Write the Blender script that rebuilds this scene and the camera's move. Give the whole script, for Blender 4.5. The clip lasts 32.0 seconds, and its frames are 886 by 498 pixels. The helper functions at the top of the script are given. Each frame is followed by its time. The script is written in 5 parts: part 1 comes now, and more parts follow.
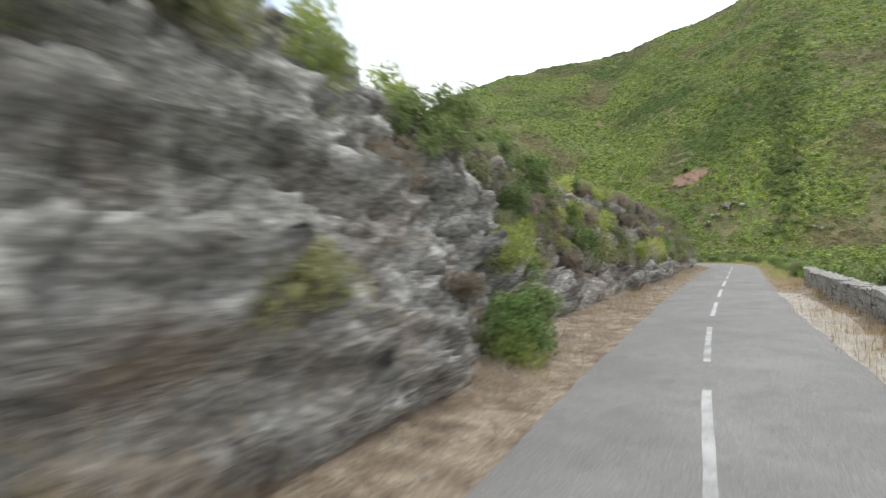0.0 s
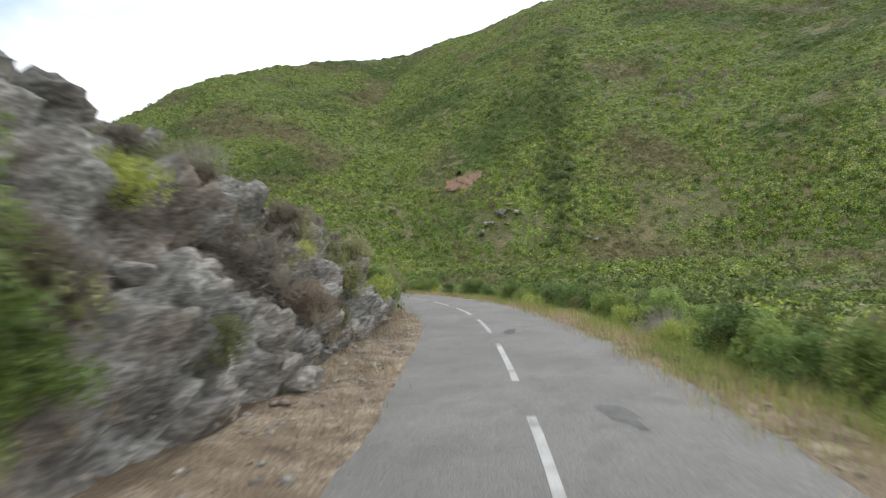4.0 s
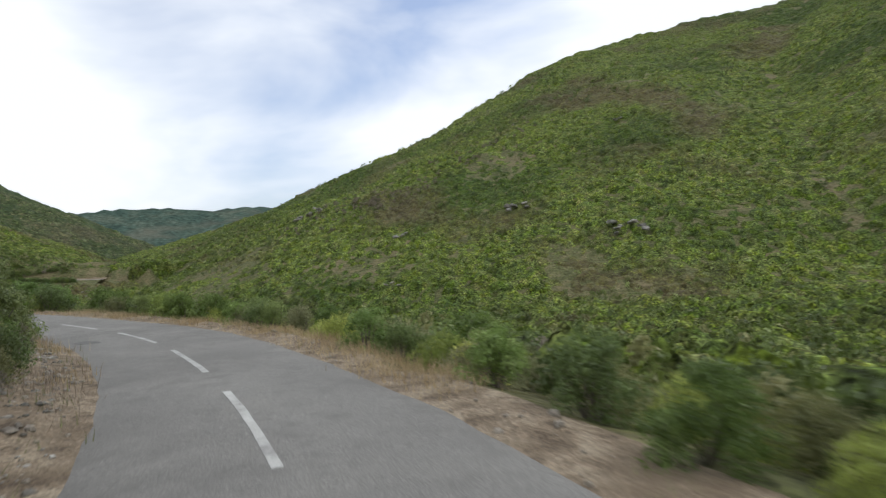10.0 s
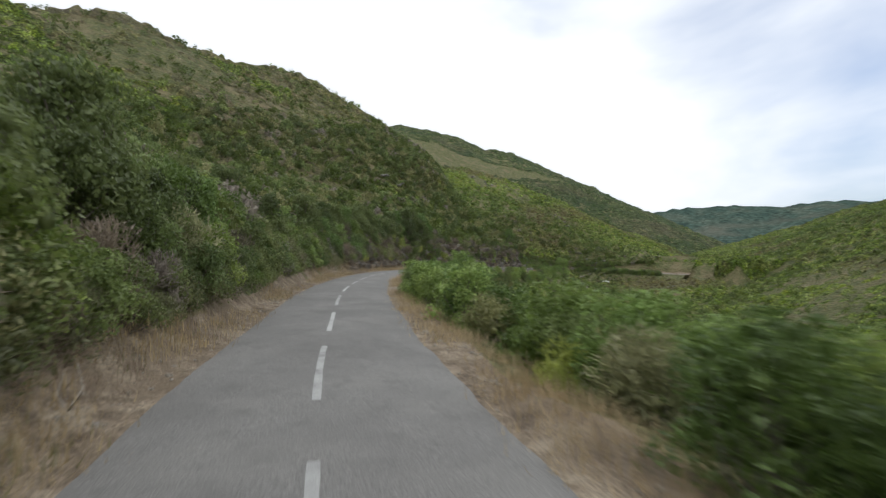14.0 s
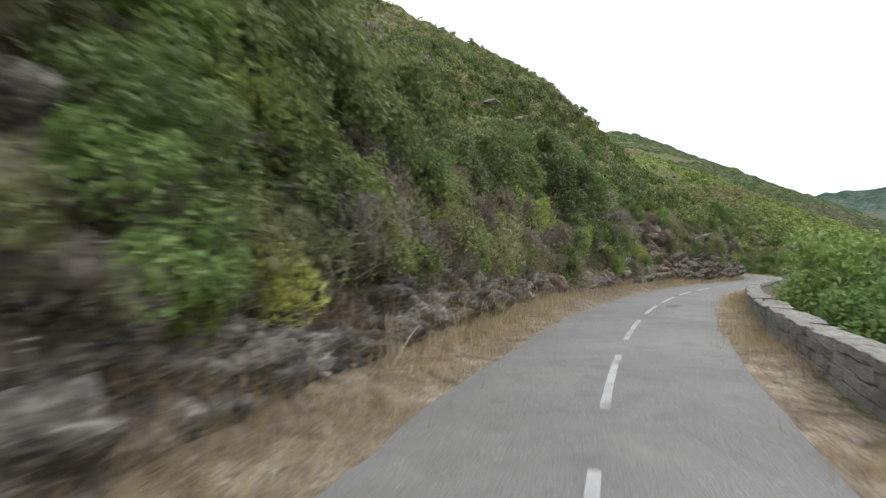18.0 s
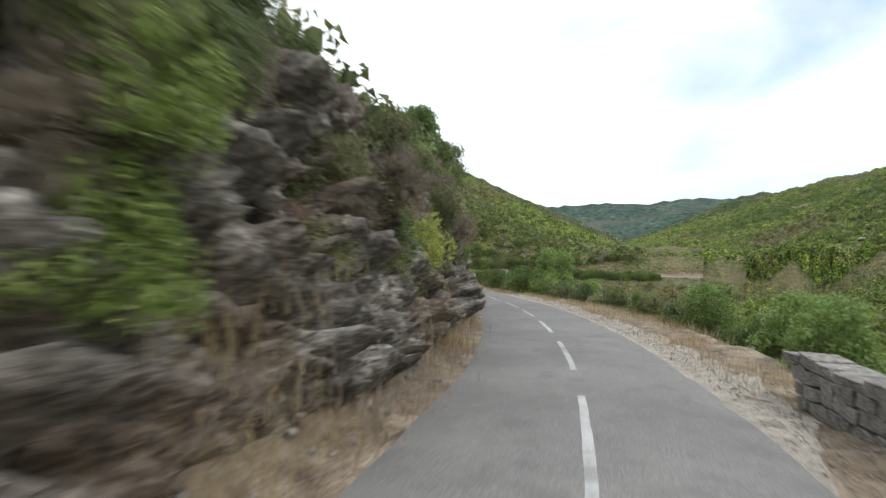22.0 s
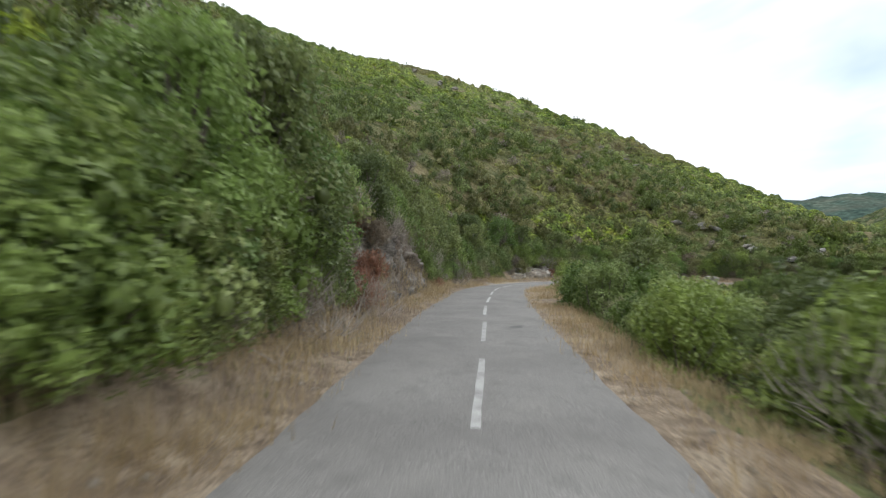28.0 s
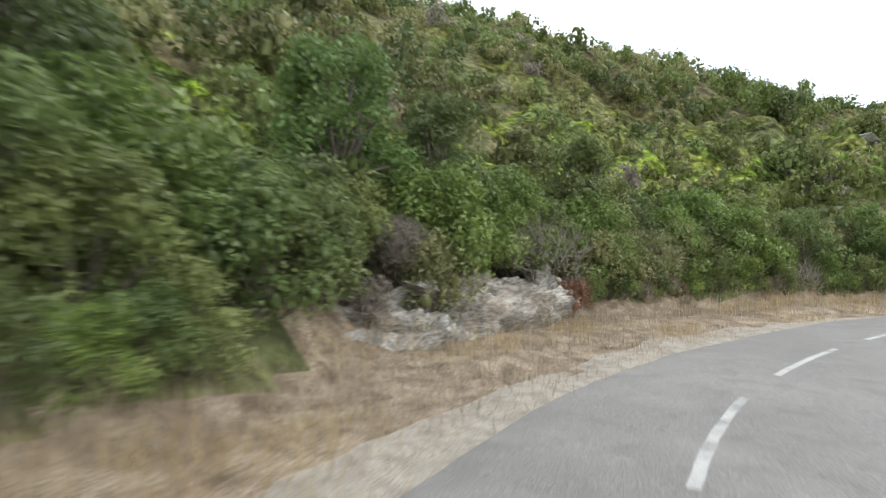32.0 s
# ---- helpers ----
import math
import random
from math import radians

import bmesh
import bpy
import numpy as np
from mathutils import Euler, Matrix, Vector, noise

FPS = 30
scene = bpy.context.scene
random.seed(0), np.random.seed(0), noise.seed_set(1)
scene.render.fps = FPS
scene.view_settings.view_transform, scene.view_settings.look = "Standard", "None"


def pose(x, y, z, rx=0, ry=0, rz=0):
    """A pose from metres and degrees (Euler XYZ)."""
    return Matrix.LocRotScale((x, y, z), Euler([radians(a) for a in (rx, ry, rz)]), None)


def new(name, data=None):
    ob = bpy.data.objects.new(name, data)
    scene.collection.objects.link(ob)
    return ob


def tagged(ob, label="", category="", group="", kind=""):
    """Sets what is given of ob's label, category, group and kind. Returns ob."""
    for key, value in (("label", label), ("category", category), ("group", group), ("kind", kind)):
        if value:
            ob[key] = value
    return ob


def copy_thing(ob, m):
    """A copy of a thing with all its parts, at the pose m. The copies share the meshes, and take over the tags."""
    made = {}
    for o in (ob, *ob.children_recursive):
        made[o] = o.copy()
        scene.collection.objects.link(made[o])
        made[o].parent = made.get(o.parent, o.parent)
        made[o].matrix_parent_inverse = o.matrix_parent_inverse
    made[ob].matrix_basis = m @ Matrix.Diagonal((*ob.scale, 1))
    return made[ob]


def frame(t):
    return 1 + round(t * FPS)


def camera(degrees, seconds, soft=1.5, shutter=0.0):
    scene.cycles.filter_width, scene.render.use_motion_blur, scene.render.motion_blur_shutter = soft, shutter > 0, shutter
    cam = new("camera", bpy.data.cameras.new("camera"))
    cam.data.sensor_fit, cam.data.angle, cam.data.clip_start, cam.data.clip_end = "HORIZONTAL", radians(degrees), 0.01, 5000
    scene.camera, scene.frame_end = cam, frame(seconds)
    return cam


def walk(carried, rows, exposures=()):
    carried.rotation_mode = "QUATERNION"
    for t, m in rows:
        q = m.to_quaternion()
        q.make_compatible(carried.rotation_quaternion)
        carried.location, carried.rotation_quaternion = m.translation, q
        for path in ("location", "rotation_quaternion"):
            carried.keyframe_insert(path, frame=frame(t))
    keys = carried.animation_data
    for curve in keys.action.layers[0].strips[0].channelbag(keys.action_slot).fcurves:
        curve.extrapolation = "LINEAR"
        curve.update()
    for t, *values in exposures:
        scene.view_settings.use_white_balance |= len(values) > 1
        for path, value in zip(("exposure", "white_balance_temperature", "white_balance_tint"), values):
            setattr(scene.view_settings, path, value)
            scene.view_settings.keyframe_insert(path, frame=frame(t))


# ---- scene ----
cam = camera(77.8, 32.0, soft=1.35, shutter=0.3)
PATH = [
    (0.0, 6.975, 6.186, 3.355, 88.12, 4.46, 1.89),
    (0.5, 9.873, 12.994, 2.834, 87.84, 4.88, -4.58),
    (1.0, 12.941, 19.769, 2.324, 87.48, 5.02, -9.33),
    (1.5, 16.164, 26.464, 1.878, 87.31, 4.95, -12.54),
    (2.0, 19.429, 33.090, 1.479, 87.22, 4.73, -14.94),
    (2.5, 22.564, 39.427, 1.073, 87.26, 4.36, -16.61),
    (3.0, 25.498, 45.496, 0.666, 87.57, 4.04, -17.73),
    (3.5, 28.257, 51.205, 0.224, 87.75, 3.82, -18.77),
    (4.0, 30.729, 56.484, -0.232, 88.04, 3.53, -19.42),
    (4.5, 32.900, 61.568, -0.646, 88.26, 3.24, -19.78),
    (6.5, 39.089, 81.700, -2.136, 88.57, 3.48, -16.72),
    (7.0, 39.962, 86.706, -2.488, 88.72, 3.21, -13.82),
    (7.5, 40.183, 91.686, -2.810, 88.99, 2.36, -9.91),
    (8.0, 39.795, 96.594, -3.110, 89.14, 2.22, -4.98),
    (8.5, 38.871, 101.380, -3.399, 89.31, 2.27, 0.37),
    (9.0, 37.481, 105.979, -3.674, 89.42, 2.00, 5.68),
    (9.5, 35.572, 110.346, -3.908, 89.62, 1.76, 10.82),
    (10.0, 33.233, 114.459, -4.104, 89.79, 1.59, 16.06),
    (10.5, 30.560, 118.266, -4.274, 89.84, 1.35, 21.74),
    (11.0, 27.567, 121.744, -4.425, 89.94, 0.87, 28.18),
    (11.5, 24.190, 124.868, -4.580, 90.06, 0.54, 35.35),
    (12.0, 20.471, 127.610, -4.753, 90.11, 0.15, 42.58),
    (12.5, 16.358, 129.891, -4.897, 90.18, -0.24, 49.34),
    (13.0, 11.780, 131.725, -4.995, 90.19, -0.27, 56.56),
    (13.5, 6.791, 133.085, -5.065, 90.26, -0.32, 63.64),
    (14.0, 1.390, 134.136, -5.119, 90.12, -0.59, 70.22),
    (14.5, -4.350, 135.105, -5.178, 89.91, -0.62, 75.16),
    (15.0, -10.384, 136.112, -5.214, 89.80, -0.55, 77.94),
    (15.5, -16.636, 137.335, -5.219, 89.78, -0.31, 79.89),
    (17.5, -41.722, 144.247, -5.395, 89.56, 0.30, 82.59),
    (18.0, -47.940, 146.557, -5.462, 89.55, 0.31, 81.86),
    (18.5, -54.108, 149.284, -5.559, 89.55, 0.49, 80.11),
    (19.0, -60.063, 152.543, -5.700, 89.67, 0.72, 77.66),
    (19.5, -65.731, 156.278, -5.883, 89.55, 0.61, 74.41),
    (20.0, -71.112, 160.262, -6.112, 89.47, 0.60, 70.78),
    (20.5, -76.186, 164.652, -6.311, 89.53, 0.43, 66.97),
    (21.0, -80.982, 169.245, -6.512, 89.56, 0.11, 63.47),
    (21.5, -85.477, 173.862, -6.755, 89.97, 0.60, 60.35),
    (22.0, -89.826, 178.396, -7.003, 90.19, 0.55, 58.09),
    (22.5, -94.069, 182.754, -7.225, 90.41, 0.49, 56.44),
    (23.0, -98.388, 186.808, -7.436, 90.53, 0.31, 55.68),
    (23.5, -102.872, 190.502, -7.661, 90.53, 0.01, 55.35),
    (24.0, -107.634, 193.808, -7.888, 90.53, -0.37, 55.34),
    (24.5, -112.705, 196.791, -8.083, 90.57, -0.75, 56.03),
    (26.5, -134.472, 207.754, -8.717, 90.20, -0.69, 67.55),
    (27.0, -140.266, 210.319, -8.833, 90.16, -0.42, 68.94),
    (27.5, -146.266, 212.849, -8.923, 90.08, -0.46, 69.71),
    (28.0, -152.360, 215.411, -9.009, 90.00, -0.43, 70.03),
    (28.5, -158.476, 218.055, -9.101, 89.93, -0.43, 70.20),
    (29.0, -164.518, 220.836, -9.218, 89.92, -0.34, 70.39),
    (29.5, -170.511, 223.614, -9.353, 89.93, -0.36, 70.28),
    (30.0, -176.320, 226.513, -9.510, 89.87, -0.38, 70.17),
    (30.5, -181.843, 229.542, -9.685, 89.92, -0.12, 70.24),
    (31.0, -187.007, 232.751, -9.886, 90.08, 0.48, 70.16),
    (31.5, -191.793, 236.233, -10.134, 90.16, 0.93, 68.94),
    (32.0, -196.238, 239.970, -10.414, 90.22, 1.40, 65.72),
]
EXPOSURES = [(0, .36), (2, .15), (4, .05), (7, -.04), (9, -.3), (11, -.44), (13, -.45), (15, -.25), (18, .2), (19, .3), (21, .24), (23, -.02), (24.5, -.05), (28, .07), (30, .3), (32, .6)]
walk(cam, [(t, pose(*row)) for t, *row in PATH], [(t, e, 6180, 9) for t, e in EXPOSURES])

# ---- light ----
SUN_UP, SUN_AZ = radians(50), radians(60)
world = bpy.data.worlds.new("sky")
scene.world = world
world.use_nodes = True
wn, wl = world.node_tree.nodes, world.node_tree.links
wn.clear()
w_out = wn.new("ShaderNodeOutputWorld")
w_bg = wn.new("ShaderNodeBackground")
w_sky = wn.new("ShaderNodeTexSky")
w_sky.sky_type = 'NISHITA'
w_sky.sun_disc = False
w_sky.sun_elevation, w_sky.sun_rotation = SUN_UP, SUN_AZ
w_sky.dust_density = 2.0
w_tc = wn.new("ShaderNodeTexCoord")
w_map = wn.new("ShaderNodeMapping")
w_map.inputs["Scale"].default_value = (1.0, 1.0, 2.6)
w_noise = wn.new("ShaderNodeTexNoise")
w_noise.inputs["Scale"].default_value = 1.9
w_noise.inputs["Detail"].default_value = 5.0
w_noise.inputs["Roughness"].default_value = 0.5
w_noise.inputs["Distortion"].default_value = 0.3
# the cloud thins towards one side of the sky
w_side = wn.new("ShaderNodeVectorMath")
w_side.operation = 'DOT_PRODUCT'
w_side.inputs[1].default_value = (-0.41, 0.87, 0.26)
w_open = wn.new("ShaderNodeMapRange")
w_open.interpolation_type = 'SMOOTHSTEP'
w_open.inputs["From Min"].default_value, w_open.inputs["From Max"].default_value = 0.86, 0.985
w_open.inputs["To Min"].default_value, w_open.inputs["To Max"].default_value = 0.28, -0.02
w_sum = wn.new("ShaderNodeMath")
w_ramp = wn.new("ShaderNodeValToRGB")
w_ramp.color_ramp.elements[0].position, w_ramp.color_ramp.elements[1].position = 0.36, 0.66
w_ramp.color_ramp.elements[0].color = (0.25, 0.25, 0.25, 1)
w_ramp.color_ramp.elements[1].color = (1, 1, 1, 1)
wl.new(w_tc.outputs["Generated"], w_side.inputs[0])
wl.new(w_side.outputs["Value"], w_open.inputs["Value"])
wl.new(w_noise.outputs["Fac"], w_sum.inputs[0])
wl.new(w_open.outputs["Result"], w_sum.inputs[1])
wl.new(w_sum.outputs["Value"], w_ramp.inputs["Fac"])
w_mul = wn.new("ShaderNodeMixRGB")
w_mul.blend_type = 'MULTIPLY'
w_mul.inputs["Fac"].default_value = 1.0
w_mul.inputs["Color2"].default_value = (1.5, 1.75, 2.1, 1)
w_mix = wn.new("ShaderNodeMixRGB")
w_mix.inputs["Color2"].default_value = (13.6, 13.7, 13.9, 1)
wl.new(w_tc.outputs["Generated"], w_map.inputs["Vector"])
wl.new(w_map.outputs["Vector"], w_noise.inputs["Vector"])
wl.new(w_ramp.outputs["Color"], w_mix.inputs["Fac"])
wl.new(w_sky.outputs["Color"], w_mul.inputs["Color1"])
wl.new(w_mul.outputs["Color"], w_mix.inputs["Color1"])
wl.new(w_mix.outputs["Color"], w_bg.inputs["Color"])
w_bg.inputs["Strength"].default_value = 0.1
wl.new(w_bg.outputs["Background"], w_out.inputs["Surface"])

sun_data = bpy.data.lights.new("sun", 'SUN')
sun_data.energy, sun_data.angle, sun_data.color = 1.15, radians(14), (1.0, 0.96, 0.9)
sun = new("sun", sun_data)
sun.rotation_euler = (radians(90) - SUN_UP, 0, math.pi - SUN_AZ)


# ---- materials ----
def ramp_stops(node, stops):
    els = node.color_ramp.elements
    while len(els) < len(stops):
        els.new(0.5)
    for el, (p, c) in zip(els, stops):
        el.position, el.color = p, (*c, 1)


def surface(name, stops, scale, rough=0.9, fine=None, bump=0.3, stretch=(1, 1, 1), turn=(0, 0, 0), vary=0.25, coords="Object",
            fine_scale=None, island=False, translucent=0.0, broad=None, spec=0.3, cells=0.0, clumps=None, deep=0.05, spread=(0.8, 1.25)):
    """A procedural material: a ramp over coarse noise, mottled by fine noise, with a bump of the fine grain."""
    m = bpy.data.materials.new(name)
    m.use_nodes = True
    n, l = m.node_tree.nodes, m.node_tree.links
    b = n["Principled BSDF"]
    b.inputs["Roughness"].default_value = rough
    b.inputs["Specular IOR Level"].default_value = spec
    tc = n.new("ShaderNodeTexCoord")
    mp = n.new("ShaderNodeMapping")
    mp.inputs["Scale"].default_value = stretch
    mp.inputs["Rotation"].default_value = turn
    l.new(tc.outputs[coords], mp.inputs["Vector"])
    no = n.new("ShaderNodeTexNoise")
    no.inputs["Scale"].default_value = scale
    no.inputs["Detail"].default_value = 8
    no.inputs["Roughness"].default_value = 0.6
    l.new(mp.outputs["Vector"], no.inputs["Vector"])
    rp = n.new("ShaderNodeValToRGB")
    ramp_stops(rp, stops)
    l.new(no.outputs["Fac"], rp.inputs["Fac"])
    col = rp.outputs["Color"]
    fi = n.new("ShaderNodeTexNoise")
    fi.inputs["Scale"].default_value = fine_scale or scale * 9
    fi.inputs["Detail"].default_value = 6
    l.new(mp.outputs["Vector"], fi.inputs["Vector"])

    def times(col, fac, lo, hi):
        mr = n.new("ShaderNodeMapRange")
        mr.inputs["From Min"].default_value, mr.inputs["From Max"].default_value = 0.25, 0.75
        mr.inputs["To Min"].default_value, mr.inputs["To Max"].default_value = lo, hi
        l.new(fac, mr.inputs["Value"])
        mx = n.new("ShaderNodeMixRGB")
        mx.blend_type = 'MULTIPLY'
        mx.inputs["Fac"].default_value = 1
        l.new(col, mx.inputs["Color1"])
        l.new(mr.outputs["Result"], mx.inputs["Color2"])
        return mx.outputs["Color"]

    col = times(col, fi.outputs["Fac"], 1 - vary, 1 + vary)
    for scale_, tint, lo_, hi_, most in broad or ():
        br = n.new("ShaderNodeTexNoise")
        br.inputs["Scale"].default_value = scale_
        br.inputs["Detail"].default_value = 5
        l.new(tc.outputs[coords], br.inputs["Vector"])
        mx = n.new("ShaderNodeMixRGB")
        mr = n.new("ShaderNodeMapRange")
        mr.inputs["From Min"].default_value, mr.inputs["From Max"].default_value = lo_, hi_
        mr.inputs["To Max"].default_value = most
        l.new(br.outputs["Fac"], mr.inputs["Value"])
        l.new(mr.outputs["Result"], mx.inputs["Fac"])
        l.new(col, mx.inputs["Color1"])
        mx.inputs["Color2"].default_value = (*tint, 1)
        col = times(mx.outputs["Color"], fi.outputs["Fac"], 1 - vary * 0.5, 1 + vary * 0.5)
    if cells:
        vo = n.new("ShaderNodeTexVoronoi")
        vo.inputs["Scale"].default_value = cells
        wa = n.new("ShaderNodeMixRGB")
        wa.blend_type = 'LINEAR_LIGHT'
        wa.inputs["Fac"].default_value = 0.6
        l.new(tc.outputs[coords], wa.inputs["Color1"])
        l.new(fi.outputs["Color"], wa.inputs["Color2"])
        l.new(wa.outputs["Color"], vo.inputs["Vector"])
        sp = n.new("ShaderNodeSeparateColor")
        l.new(vo.outputs["Color"], sp.inputs["Color"])
        hs = n.new("ShaderNodeHueSaturation")
        for out_, name_, lo_, hi_ in (("Red", "Value", 0.74, 1.22), ("Green", "Hue", 0.488, 0.512), ("Blue", "Saturation", 0.78, 1.02)):
            mr = n.new("ShaderNodeMapRange")
            mr.inputs["To Min"].default_value, mr.inputs["To Max"].default_value = lo_, hi_
            l.new(sp.outputs[out_], mr.inputs["Value"])
            l.new(mr.outputs["Result"], hs.inputs[name_])
        l.new(col, hs.inputs["Color"])
        col = hs.outputs["Color"]
    oi = n.new("ShaderNodeObjectInfo")
    mr = n.new("ShaderNodeMapRange")
    mr.inputs["To Min"].default_value, mr.inputs["To Max"].default_value = (0.68, 1.32) if island else (0.85, 1.15)
    l.new(oi.outputs["Random"], mr.inputs["Value"])
    mx = n.new("ShaderNodeMixRGB")
    mx.blend_type = 'MULTIPLY'
    mx.inputs["Fac"].default_value = 1
    l.new(col, mx.inputs["Color1"])
    l.new(mr.outputs["Result"], mx.inputs["Color2"])
    col = mx.outputs["Color"]
    if island:
        ge = n.new("ShaderNodeNewGeometry")
        hs = n.new("ShaderNodeHueSaturation")
        m1 = n.new("ShaderNodeMapRange")
        m1.inputs["To Min"].default_value, m1.inputs["To Max"].default_value = spread
        l.new(ge.outputs["Random Per Island"], m1.inputs["Value"])
        l.new(m1.outputs["Result"], hs.inputs["Value"])
        m2 = n.new("ShaderNodeMapRange")
        m2.inputs["To Min"].default_value, m2.inputs["To Max"].default_value = 0.513, 0.485
        l.new(oi.outputs["Random"], m2.inputs["Value"])
        l.new(m2.outputs["Result"], hs.inputs["Hue"])
        l.new(col, hs.inputs["Color"])
        col = hs.outputs["Color"]
    l.new(col, b.inputs["Base Color"])
    if bump:
        bp = n.new("ShaderNodeBump")
        bp.inputs["Strength"].default_value = bump
        bp.inputs["Distance"].default_value = deep
        l.new(fi.outputs["Fac"], bp.inputs["Height"])
        if clumps:
            cv = n.new("ShaderNodeTexVoronoi")
            cv.inputs["Scale"].default_value = clumps[0]
            l.new(tc.outputs[coords], cv.inputs["Vector"])
            cb = n.new("ShaderNodeBump")
            cb.invert = True
            cb.inputs["Strength"].default_value = 1.0
            cb.inputs["Distance"].default_value = clumps[1]
            l.new(cv.outputs["Distance"], cb.inputs["Height"])
            l.new(cb.outputs["Normal"], bp.inputs["Normal"])
        l.new(bp.outputs["Normal"], b.inputs["Normal"])
    if translucent:
        tr = n.new("ShaderNodeBsdfTranslucent")
        l.new(col, tr.inputs["Color"])
        ms = n.new("ShaderNodeMixShader")
        ms.inputs["Fac"].default_value = translucent
        l.new(b.outputs["BSDF"], ms.inputs[1])
        l.new(tr.outputs["BSDF"], ms.inputs[2])
        l.new(ms.outputs["Shader"], n["Material Output"].inputs["Surface"])
    return m


ASPHALT = surface("asphalt", [(0.3, (0.178, 0.171, 0.16)), (0.5, (0.214, 0.206, 0.193)), (0.7, (0.25, 0.242, 0.226))], 0.35, rough=0.85,
                  fine_scale=60, bump=0.3, vary=0.3, broad=[(0.9, (0.27, 0.26, 0.24), 0.5, 0.8, 0.8), (2.2, (0.165, 0.158, 0.148), 0.54, 0.68, 0.5)])
TAR = surface("tar_patch", [(0.3, (0.085, 0.083, 0.08)), (0.7, (0.14, 0.137, 0.13))], 3, rough=0.8, fine_scale=50, bump=0.3)
PAINT = surface("road_paint", [(0.36, (0.25, 0.245, 0.235)), (0.46, (0.36, 0.355, 0.34)), (0.62, (0.44, 0.44, 0.42))], 2.2, rough=0.75, fine_scale=60, vary=0.25, bump=0.15)
SOIL = surface("dry_ground", [(0.34, (0.1, 0.074, 0.05)), (0.48, (0.2, 0.155, 0.108)), (0.64, (0.31, 0.255, 0.185))], 2.2, fine_scale=22, bump=0.8,
               vary=0.45, broad=[(0.8, (0.16, 0.12, 0.08), 0.48, 0.66, 0.75)], deep=0.07)
HILL = surface("scrub_ground", [(0.3, (0.06, 0.07, 0.025)), (0.5, (0.1, 0.105, 0.04)), (0.68, (0.16, 0.14, 0.07))], 0.4, fine_scale=3,
               bump=1.0, vary=0.5, broad=[(0.1, (0.17, 0.14, 0.075), 0.5, 0.7, 1.0)], deep=0.25, clumps=(1.1, 0.5))
ROCK = surface("schist", [(0.33, (0.086, 0.082, 0.072)), (0.45, (0.195, 0.187, 0.169)), (0.56, (0.281, 0.271, 0.247)), (0.7, (0.437, 0.425, 0.390))], 1.1, rough=0.8,
               fine_scale=7, bump=0.7, stretch=(1, 1, 2.4), turn=(0.35, 0.5, 0), vary=0.34, broad=[(0.5, (0.2, 0.155, 0.11), 0.48, 0.66, 0.65), (2.3, (0.085, 0.083, 0.075), 0.56, 0.66, 0.75)], deep=0.06)
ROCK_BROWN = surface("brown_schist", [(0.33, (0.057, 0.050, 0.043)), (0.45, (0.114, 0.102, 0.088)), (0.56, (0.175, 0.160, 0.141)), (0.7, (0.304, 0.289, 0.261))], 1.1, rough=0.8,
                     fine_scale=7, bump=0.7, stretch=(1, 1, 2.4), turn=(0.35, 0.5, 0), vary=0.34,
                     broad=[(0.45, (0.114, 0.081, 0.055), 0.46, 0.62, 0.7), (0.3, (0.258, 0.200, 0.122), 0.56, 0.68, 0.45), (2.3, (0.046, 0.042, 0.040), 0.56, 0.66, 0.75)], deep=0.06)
EARTH = surface("red_earth", [(0.3, (0.17, 0.105, 0.065)), (0.5, (0.24, 0.15, 0.095)), (0.7, (0.3, 0.2, 0.13))], 0.6, fine_scale=4, bump=0.8, vary=0.4, deep=0.2)
WALLSTONE = surface("wall_stone", [(0.34, (0.13, 0.12, 0.108)), (0.48, (0.25, 0.236, 0.214)), (0.6, (0.34, 0.325, 0.295)), (0.7, (0.5, 0.49, 0.45))], 5, fine_scale=30, bump=0.9, vary=0.5,
                    coords="Generated", broad=[(2.0, (0.2, 0.16, 0.12), 0.5, 0.66, 0.7)], deep=0.03)
MORTAR = surface("wall_joint", [(0.3, (0.12, 0.11, 0.095)), (0.7, (0.2, 0.185, 0.16))], 3, fine_scale=25, bump=0.6)
GRAVEL = surface("gravel", [(0.3, (0.25, 0.22, 0.18)), (0.6, (0.4, 0.36, 0.3))], 4, fine_scale=40, bump=1.0, vary=0.4)
STRAW = surface("dry_grass", [(0.3, (0.37, 0.27, 0.15)), (0.5, (0.46, 0.355, 0.21)), (0.7, (0.54, 0.44, 0.285))], 0.7, fine_scale=6, bump=0, vary=0.25,
                island=True, translucent=0.35)
STRAW_GREY = surface("withered_grass", [(0.3, (0.2, 0.165, 0.12)), (0.5, (0.28, 0.235, 0.175)), (0.7, (0.37, 0.32, 0.245))], 0.7, fine_scale=6, bump=0, vary=0.25,
                     island=True, translucent=0.3)
BARK = surface("bark", [(0.3, (0.1, 0.085, 0.07)), (0.7, (0.24, 0.21, 0.18))], 6, fine_scale=40, bump=0.6)

TWIG_BARK = surface("pale_twigs", [(0.3, (0.3, 0.27, 0.23)), (0.7, (0.46, 0.42, 0.36))], 8, fine_scale=50, bump=0.4)


def leaf_material(name, dark, mid, light, scale=0.9, broad=None):
    return surface(name, [(0.32, dark), (0.5, mid), (0.68, light)], scale, rough=0.45, fine_scale=scale * 5, bump=0, vary=0.25, island=True,
                   translucent=0.42, spec=0.45, broad=broad)


